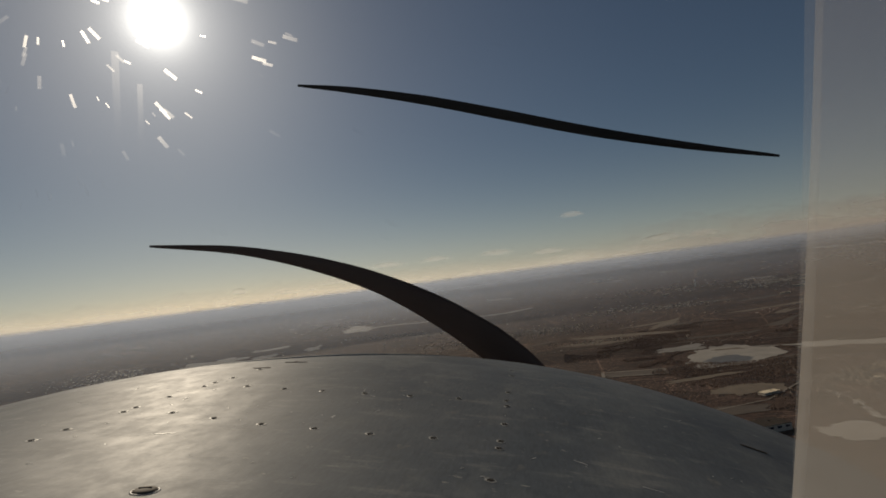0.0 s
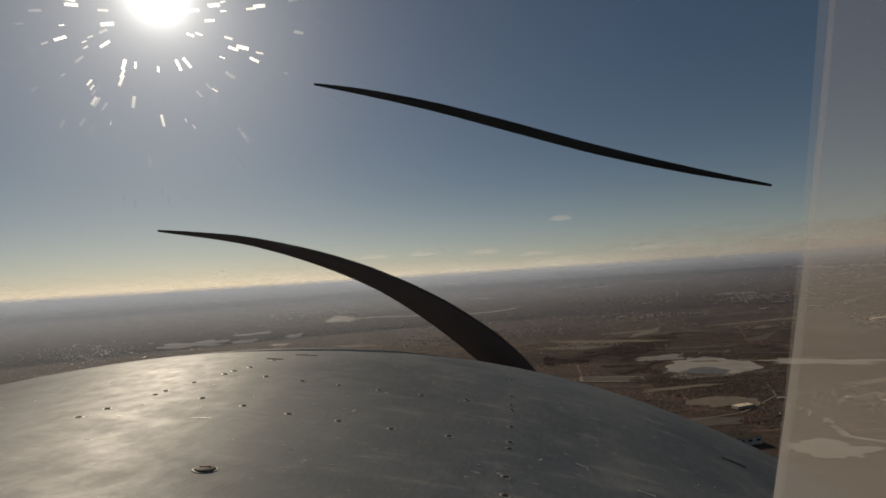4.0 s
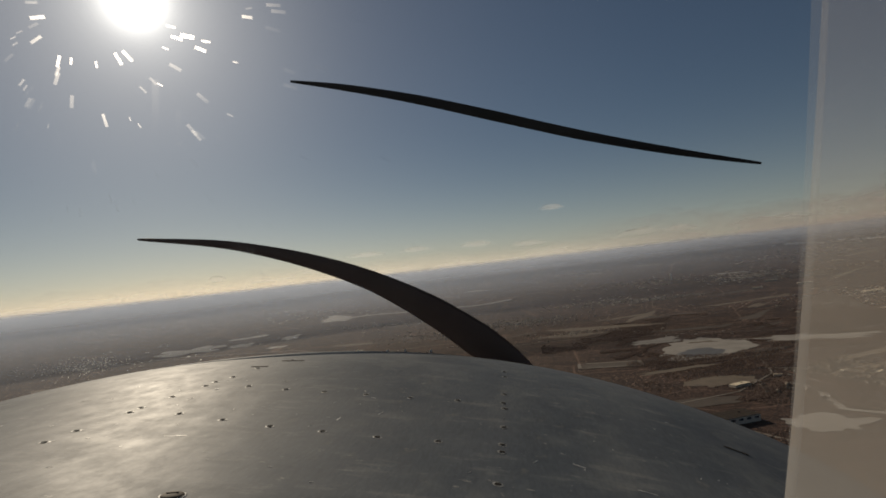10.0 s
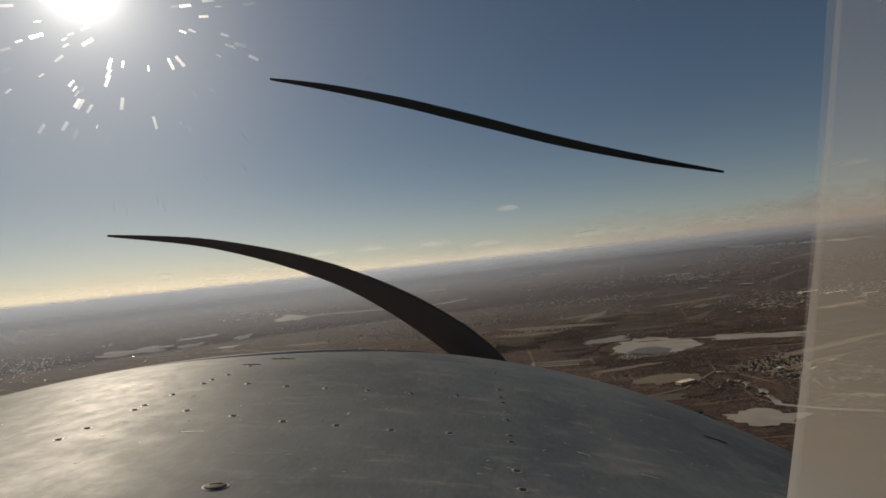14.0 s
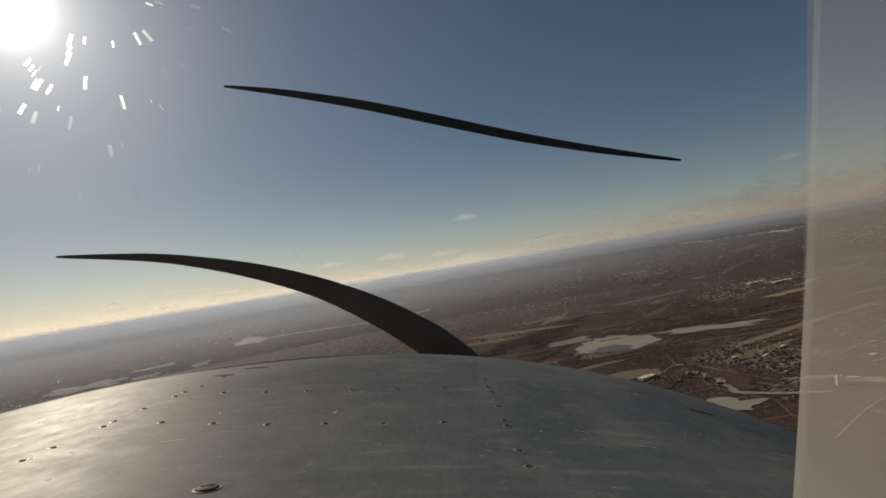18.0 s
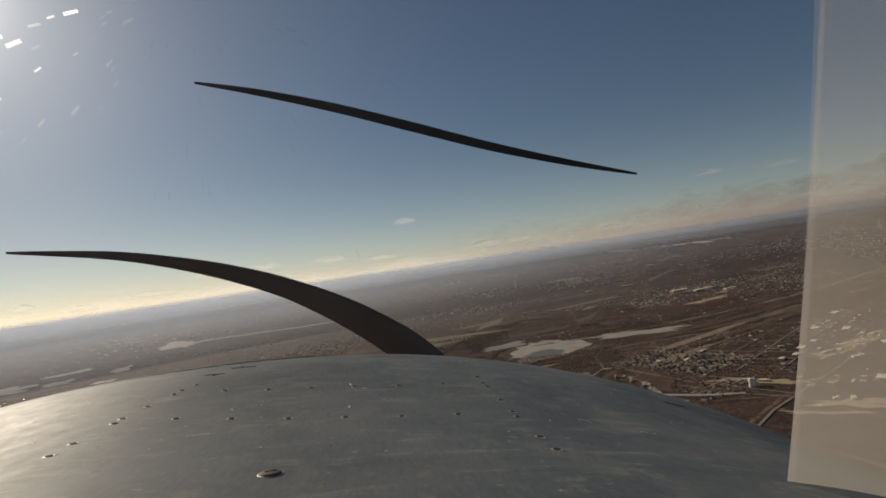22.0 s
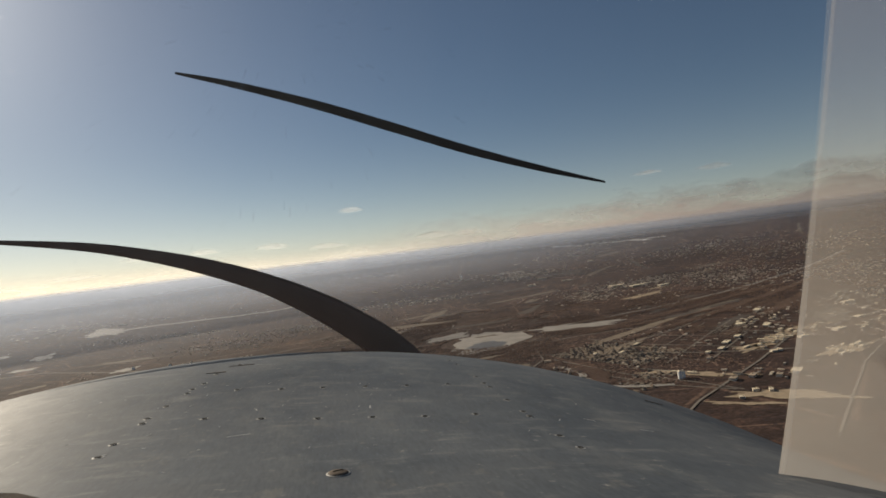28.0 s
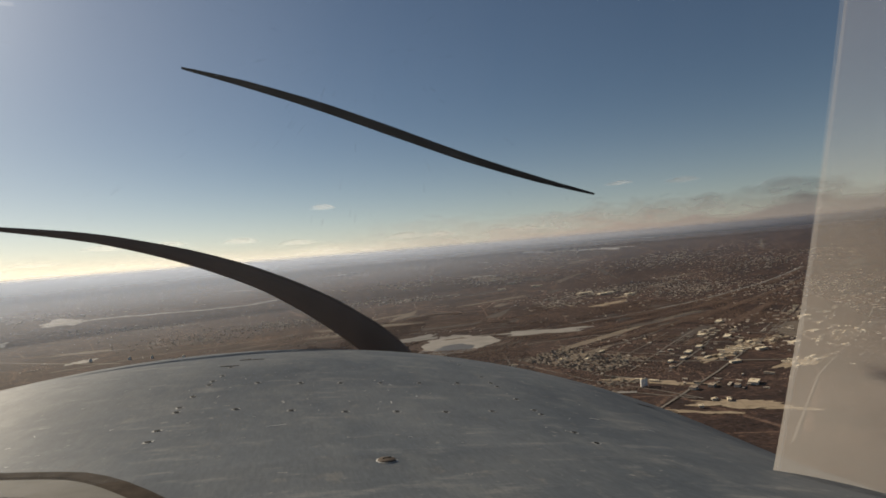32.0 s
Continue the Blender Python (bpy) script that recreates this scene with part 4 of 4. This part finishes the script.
# ---------------------------------------------------------------- aircraft nose
COWL = dict(h=0.1937, cx=-0.1974, a=0.6798, b=0.7049, cy=0.7568, soft=0.0324, hard=0.0591, power=3.043)


def skin(x, y):
    """Height of the engine cover over the eye's level."""
    c = COWL
    dy = y - c["cy"]
    r = math.hypot((x - c["cx"]) / c["a"], max(dy, 0) / c["b"])
    return -c["h"] - c["soft"] * r ** 2 - c["hard"] * r ** c["power"] + 0.16 * max(-dy, 0) ** 2


def skin_frame(x, y, up=0.0):
    e = 0.004
    n = Vector((skin(x - e, y) - skin(x + e, y), skin(x, y - e) - skin(x, y + e), 2 * e)).normalized()
    return Matrix.Translation(Vector((x, y, skin(x, y))) + n * up) @ n.to_track_quat("Z", "Y").to_matrix().to_4x4()


nose = thing("aircraft_nose", "satin grey aluminium aircraft nose with screwed panels", "aircraft", NOSE)
c = COWL
back_edge = 0.26
rho = [i / 26 * 1.12 for i in range(27)]
bm = bmesh.new()


def cowl_rings(bm):
    """Rows across the cover from the back edge, then a fan round the front."""
    cols = []
    for j in range(17):
        y = back_edge + (c["cy"] - back_edge) * j / 16
        line = [(c["cx"] + s * c["a"], y) for s in [-r for r in reversed(rho[1:])] + rho]
        cols.append([bm.verts.new((x, yy, skin(x, yy))) for x, yy in line])
    for p, q in zip(cols, cols[1:]):
        for k in range(len(p) - 1):
            bm.faces.new((p[k], p[k + 1], q[k + 1], q[k]))
    fan = []
    for j in range(49):
        th = math.pi * j / 48
        fan.append([bm.verts.new((c["cx"] + r * c["a"] * math.cos(th), c["cy"] + r * c["b"] * math.sin(th), skin(c["cx"] + r * c["a"] * math.cos(th), c["cy"] + r * c["b"] * math.sin(th)))) for r in rho])
    for p, q in zip(fan, fan[1:]):
        for k in range(len(rho) - 1):
            bm.faces.new((p[k], p[k + 1], q[k + 1], q[k]))
    # the sides turn down to the belly
    rims = [[q[0] for q in cols], [f[-1] for f in reversed(fan)], [q[-1] for q in reversed(cols)]]
    rim = rims[0] + rims[1] + rims[2]
    for drop, grow in ((0.05, 0.018), (0.14, 0.012), (0.36, -0.03)):
        low = [bm.verts.new((c["cx"] + (v.co.x - c["cx"]) * (1 + grow), c["cy"] + (v.co.y - c["cy"]) * (1 + grow) if v.co.y > c["cy"] else v.co.y, v.co.z - drop)) for v in rim]
        for k in range(len(rim) - 1):
            bm.faces.new((rim[k], low[k], low[k + 1], rim[k + 1]))
        rim = low


cowl_rings(bm)
bmesh.ops.remove_doubles(bm, verts=bm.verts, dist=0.0008)
bmesh.ops.recalc_face_normals(bm, faces=bm.faces)
part("cowling", bm, SKIN, nose, "satin grey aluminium engine cover with scuffs", smooth=True)


def disc(r0, r1, h, sides=16):
    bm = bmesh.new()
    bmesh.ops.create_cone(bm, segments=sides, cap_ends=True, radius1=r0, radius2=r1, depth=h, matrix=Matrix.Translation((0, 0, h / 2)))
    return bm


bm = disc(0.0046, 0.0038, 0.0002, 18)
bmesh.ops.scale(bm, vec=(1.25, 0.9, 1.0), verts=bm.verts)
WASHER = finish(bm, "washer", RING)
bm = disc(0.0034, 0.0030, 0.0004, 12)
HEAD_MESH = finish(bm, "screw", STEEL)
spots = [(-0.385, 0.554), (-0.385, 0.596), (-0.379, 0.672), (-0.379, 0.693), (-0.371, 0.745), (-0.358, 0.804), (-0.356, 0.828), (-0.346, 0.861), (-0.340, 0.932), (-0.315, 1.018)]
spots += [(-0.291, 0.803), (-0.230, 0.791), (-0.172, 0.784), (-0.112, 0.780), (-0.051, 0.778), (0.012, 0.782)]
spots += [(-0.311, 0.668), (-0.245, 0.648), (-0.180, 0.631), (-0.117, 0.623), (-0.055, 0.616), (0.009, 0.619)]
spots += [(0.069, 1.008), (0.071, 0.958), (0.072, 0.836), (0.072, 0.791), (0.074, 0.767), (0.075, 0.692), (0.075, 0.631), (0.075, 0.608), (0.074, 0.520), (0.075, 0.473)]
for x, y in spots:
    w = part("washer", WASHER, None, nose, m=skin_frame(x, y, 0.0002))
    part("screw", HEAD_MESH, None, w, m=pose(0, 0, 0.0002))
# the large fastener near the back edge
bm = bmesh.new()
bmesh.ops.create_uvsphere(bm, u_segments=24, v_segments=12, radius=1.0)
bmesh.ops.delete(bm, geom=[v for v in bm.verts if v.co.z < -0.01], context="VERTS")
for v in bm.verts:
    v.co = Vector((v.co.x * 0.0088, v.co.y * 0.0088, 0.0024 * v.co.z ** 0.8 if v.co.z > 0 else 0.0))
big = part("fastener", bm, BRASS, nose, "domed tarnished quarter-turn fastener", smooth=True, m=skin_frame(-0.164, 0.431, 0.0002))
bm = bmesh.new()
box(bm, 0.0085, 0.0013, 0.0006, (0, 0, 0.0021))
part("slot", bm, STEEL, big, m=pose(0, 0, 0, 0, 0, 25))
part("rim", disc(0.0102, 0.0094, 0.0005, 24), RING, big, m=pose(0, 0, 0))


def strip(points, width, up, thick):
    """A raised strip laid along the skin."""
    bm = bmesh.new()
    lines = []
    for i, (x, y) in enumerate(points):
        p, q = points[max(i - 1, 0)], points[min(i + 1, len(points) - 1)]
        d = Vector((q[0] - p[0], q[1] - p[1])).normalized()
        side = Vector((-d.y, d.x)) * width / 2
        ring = []
        for s, z in ((-1, up), (-0.6, up + thick), (0.6, up + thick), (1, up)):
            a, b = x + side.x * s, y + side.y * s
            ring.append(bm.verts.new((a, b, skin(a, b) + z)))
        lines.append(ring)
    for p, q in zip(lines, lines[1:]):
        for k in range(3):
            bm.faces.new((p[k], p[k + 1], q[k + 1], q[k]))
    bmesh.ops.recalc_face_normals(bm, faces=bm.faces)
    return bm


for (x, y), length, lean in (((-0.343, 0.946), 0.030, 0.02), ((-0.310, 1.008), 0.042, 0.02), ((0.359, 0.778), 0.026, -0.35)):
    line = [(x - length / 2 + length * i / 6, y + lean * (length * i / 6 - length / 2)) for i in range(7)]
    part("latch", strip(line, 0.0036, 0.0003, 0.0008), BRASS, nose, "dark flush latch")
for (x, y), way in (((-0.115, 0.672), (0.001, 0.012)), ((-0.098, 0.768), (0.008, -0.004)), ((-0.262, 0.585), (0.022, 0.006)), ((0.150, 0.600), (0.012, -0.007)), ((0.205, 0.560), (0.016, -0.004))):
    line = [(x + way[0] * (i / 5 - 0.5), y + way[1] * (i / 5 - 0.5)) for i in range(6)]
    part("scratch", strip(line, 0.0016, 0.0001, 0.0002), SCORED, nose, "pale scratch")
marks = random.Random(14)
for _ in range(60):
    x, y = marks.uniform(-0.55, 0.30), marks.uniform(0.47, 0.86)
    long, lean = marks.uniform(0.001, 0.0045), marks.gauss(0.0, 0.9)
    line = [(x + long * (i / 4 - 0.5), y + long * lean * (i / 4 - 0.5)) for i in range(5)]
    part("scratch", strip(line, marks.uniform(0.0006, 0.0013), 0.0001, 0.0002), SCORED, nose, "pale scratch")
bm = bmesh.new()
box(bm, 1.02, 0.02, 0.40, (c["cx"] - 0.17, back_edge + 0.012, -0.72), 0.004)
part("firewall", bm, DECK, nose, "grey firewall behind the engine")
bm = bmesh.new()
box(bm, 1.30, 0.62, 0.02, (c["cx"], back_edge + 0.42, -0.70), 0.004)
part("belly", bm, SKIN, nose)

seal_line = [(-0.82 + i * 0.02, 0.442 - 0.40 * (i * 0.02 - 0.456) - 3.2 * max(i * 0.02 - 0.39, 0) ** 1.6) for i in range(26)]
part("seal", strip(seal_line, 0.020, 0.0004, 0.0012), RUBBER, nose, "black rubber seal at the windscreen's foot")
part("deck", strip([(x - 0.007, y - 0.0275) for x, y in seal_line], 0.041, 0.0004, 0.0006), DECK, nose, "pale grey painted deck under the windscreen")
# ---------------------------------------------------------------- propeller
prop = thing("propeller", "dark brown propeller with slender curved blades at rest", "propeller", NOSE)
DISC_AT = 1.56


def blade(line, scale=DISC_AT):
    """A curved blade in the disc's plane: x and z to either side and over the eye's level for each metre ahead, and half widths."""
    bm, rings, n = bmesh.new(), [], 6
    pts = [(Vector((x, z)) * scale, w * scale) for x, z, w in line]
    smooth_line = []
    for i in range(len(pts) - 1):
        (p0, w0), (p1, w1), (p2, w2), (p3, w3) = pts[max(i - 1, 0)], pts[i], pts[i + 1], pts[min(i + 2, len(pts) - 1)]
        for k in range(n + (i == len(pts) - 2)):
            t = k / n
            at = 0.5 * (2 * p1 + (p2 - p0) * t + (2 * p0 - 5 * p1 + 4 * p2 - p3) * t * t + (3 * p1 - p0 - 3 * p2 + p3) * t ** 3)
            smooth_line.append((at, w1 + (w2 - w1) * t))
    for i, (at, w) in enumerate(smooth_line):
        way = (smooth_line[min(i + 1, len(smooth_line) - 1)][0] - smooth_line[max(i - 1, 0)][0]).normalized()
        side = Vector((-way.y, way.x))
        ring = []
        for k in range(10):
            a = 2 * math.pi * k / 10
            s = at + side * w * math.cos(a)
            ring.append(bm.verts.new((s.x, DISC_AT + 0.16 * w * math.sin(a) + 0.0008 * math.sin(a), s.y)))
        rings.append(ring)
    for p, q in zip(rings, rings[1:]):
        for k in range(10):
            bm.faces.new((p[k], p[(k + 1) % 10], q[(k + 1) % 10], q[k]))
    bm.faces.new(rings[0])
    bm.faces.new(rings[-1])
    bmesh.ops.recalc_face_normals(bm, faces=bm.faces)
    return bm


LOW_BLADE = [(-0.651, 0.013, 0.002), (-0.499, 0.005, 0.007), (-0.398, -0.009, 0.010), (-0.297, -0.031, 0.014), (-0.196, -0.063, 0.018), (-0.095, -0.110, 0.025), (-0.009, -0.163, 0.030), (0.045, -0.203, 0.028), (0.085, -0.240, 0.022), (0.110, -0.275, 0.012)]
HIGH_BLADE = [(-0.348, 0.298, 0.002), (-0.247, 0.283, 0.006), (-0.115, 0.257, 0.0082), (0.016, 0.225, 0.009), (0.168, 0.187, 0.0082), (0.319, 0.156, 0.006), (0.451, 0.134, 0.002)]
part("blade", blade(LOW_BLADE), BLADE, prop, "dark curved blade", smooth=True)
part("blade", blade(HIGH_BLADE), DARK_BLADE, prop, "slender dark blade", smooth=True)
bm = bmesh.new()
for i, (y, r) in enumerate(((1.44, 0.13), (1.60, 0.13), (1.68, 0.12), (1.76, 0.085), (1.82, 0.03))):
    ring = [bm.verts.new((c["cx"] + 0.23 + r * math.cos(2 * math.pi * k / 24), y, -0.46 + r * math.sin(2 * math.pi * k / 24))) for k in range(24)]
    if i:
        for k in range(24):
            bm.faces.new((last[k], last[(k + 1) % 24], ring[(k + 1) % 24], ring[k]))
    last = ring
bm.faces.new(last)
part("spinner", bm, BLADE, prop, "dark pointed spinner", smooth=True)

# ---------------------------------------------------------------- windscreen
screen = thing("windscreen", "hazed acrylic side of the aircraft windscreen", "windscreen", NOSE)


def pane_edge(z):
    """Where the two sheets of the screen meet, at a height over the eye's level."""
    return 0.2472 + 0.0072 * z - 0.0827 * z * z, 0.3787 - 0.1202 * z


def pane(shift, width_low, width_high, away):
    """An upright sheet whose near edge leans and bows; its far side swings back past the eye."""
    bm = bmesh.new()
    grid = []
    for i in range(21):
        z = -0.64 + 1.00 * i / 20
        edge, ahead = pane_edge(z)
        edge += shift * (z + 0.23)
        width = width_low + (width_high - width_low) * i / 20
        grid.append([bm.verts.new((edge + width * j / 8, ahead - away * (j / 8) ** 1.6, z)) for j in range(9)])
    for p, q in zip(grid, grid[1:]):
        for k in range(8):
            bm.faces.new((p[k], p[k + 1], q[k + 1], q[k]))
    return bm


part("side_pane", pane(0.0, 0.36, 0.36, 0.17), HAZED, screen, "hazed scratched acrylic pane", smooth=True)
part("pane_edge", pane(-0.018, 0.003, 0.010, 0.0), HAZED_EDGE, screen, "scratched bevelled pane edge", smooth=True, m=pose(0, -0.003, 0))


def front_pane():
    """The clear front sheet, bowed ahead, up to the side pane's edge."""
    bm = bmesh.new()
    grid = []
    for i in range(13):
        z = -0.19 + 0.55 * i / 12
        edge, ahead = pane_edge(z)
        edge -= 0.0005
        line = []
        for j in range(17):
            f = j / 16
            x = -0.70 + (edge + 0.70) * f
            line.append(bm.verts.new((x, ahead + 0.10 * math.sin(math.pi * f) * f, z)))
        grid.append(line)
    for p, q in zip(grid, grid[1:]):
        for k in range(16):
            bm.faces.new((p[k], p[k + 1], q[k + 1], q[k]))
    return bm


part("front_pane", front_pane(), SMEAR_GLARE, screen, "clear acrylic front pane with faint smears and sun glare", smooth=True)

# pits and scratches that catch the low sun
screen_sun = (NOSE.to_3x3().inverted() @ sun_way)
centre = Vector((0.06, 0.03, 0.0))
pits = random.Random(33)


def on_front(x, z):
    """The front sheet's face at that place, just on the eye's side of it."""
    edge, ahead = pane_edge(z)
    f = (x + 0.70) / (edge + 0.70)
    return Vector((x, ahead + 0.10 * math.sin(math.pi * f) * f - 0.002, z))


facing = screen_sun.normalized()
spot = centre + screen_sun * ((0.40 - centre.y) / screen_sun.y)
bm = bmesh.new()
bmesh.ops.create_grid(bm, x_segments=1, y_segments=3, size=0.5)
for v in bm.verts:
    v.co.z = 0.02 * (1 - abs(v.co.y) * 2)
PIT = finish(bm, "pit", PITTED)
FAR_PIT = PIT.copy()
FAR_PIT.materials.clear()
FAR_PIT.materials.append(CRAZED)
bm = bmesh.new()
bmesh.ops.create_grid(bm, x_segments=2, y_segments=8, size=0.5)
GLARE_STREAK = finish(bm, "smear", STREAKED)
for i in range(330):
    away, a = 0.025 + 0.33 * pits.random() ** 0.95, pits.uniform(math.pi * 0.82, math.pi * 2.18)
    x, z = spot.x + away * math.cos(a), spot.z + away * math.sin(a)
    if not -0.62 < x < 0.12 or not -0.02 < z < 0.33:
        continue
    long = pits.uniform(0.003, 0.010)
    at = on_front(x, z)
    # each pit's bottom faces the sun, and its long side lies along the glare
    out = (at - spot).normalized()
    along = (out - facing * out.dot(facing) + Vector((pits.gauss(0, 0.08), 0, pits.gauss(0, 0.08)))).normalized()
    across = along.cross(facing).normalized()
    m = Matrix((across, along, across.cross(along))).transposed().to_4x4()
    m = Matrix.Translation(at) @ m @ Matrix.Diagonal((long * pits.uniform(0.2, 0.3), long, 0.002, 1))
    part("pit", PIT if away < 0.15 else FAR_PIT, None, screen, "pale elongated pit" if i == 0 else "", m=m)
# thin upright strips stand in for the glare streaks by the sun
for dx, wide, low, high in ((0.058, 0.004, -0.06, 0.12), (0.074, 0.003, -0.03, 0.10), (-0.16, 0.004, -0.08, 0.10)):
    along = (Vector((0, 0, 1)) - facing * facing.z).normalized()
    across = along.cross(facing).normalized()
    m = Matrix.Translation(on_front(spot.x + dx, (low + high) / 2) + Vector((0, -0.03, 0))) @ Matrix((across, along, across.cross(along))).transposed().to_4x4() @ Matrix.Diagonal((wide, high - low, 1, 1))
    part("smear", GLARE_STREAK, None, screen, "faint upright glare streak", m=m)
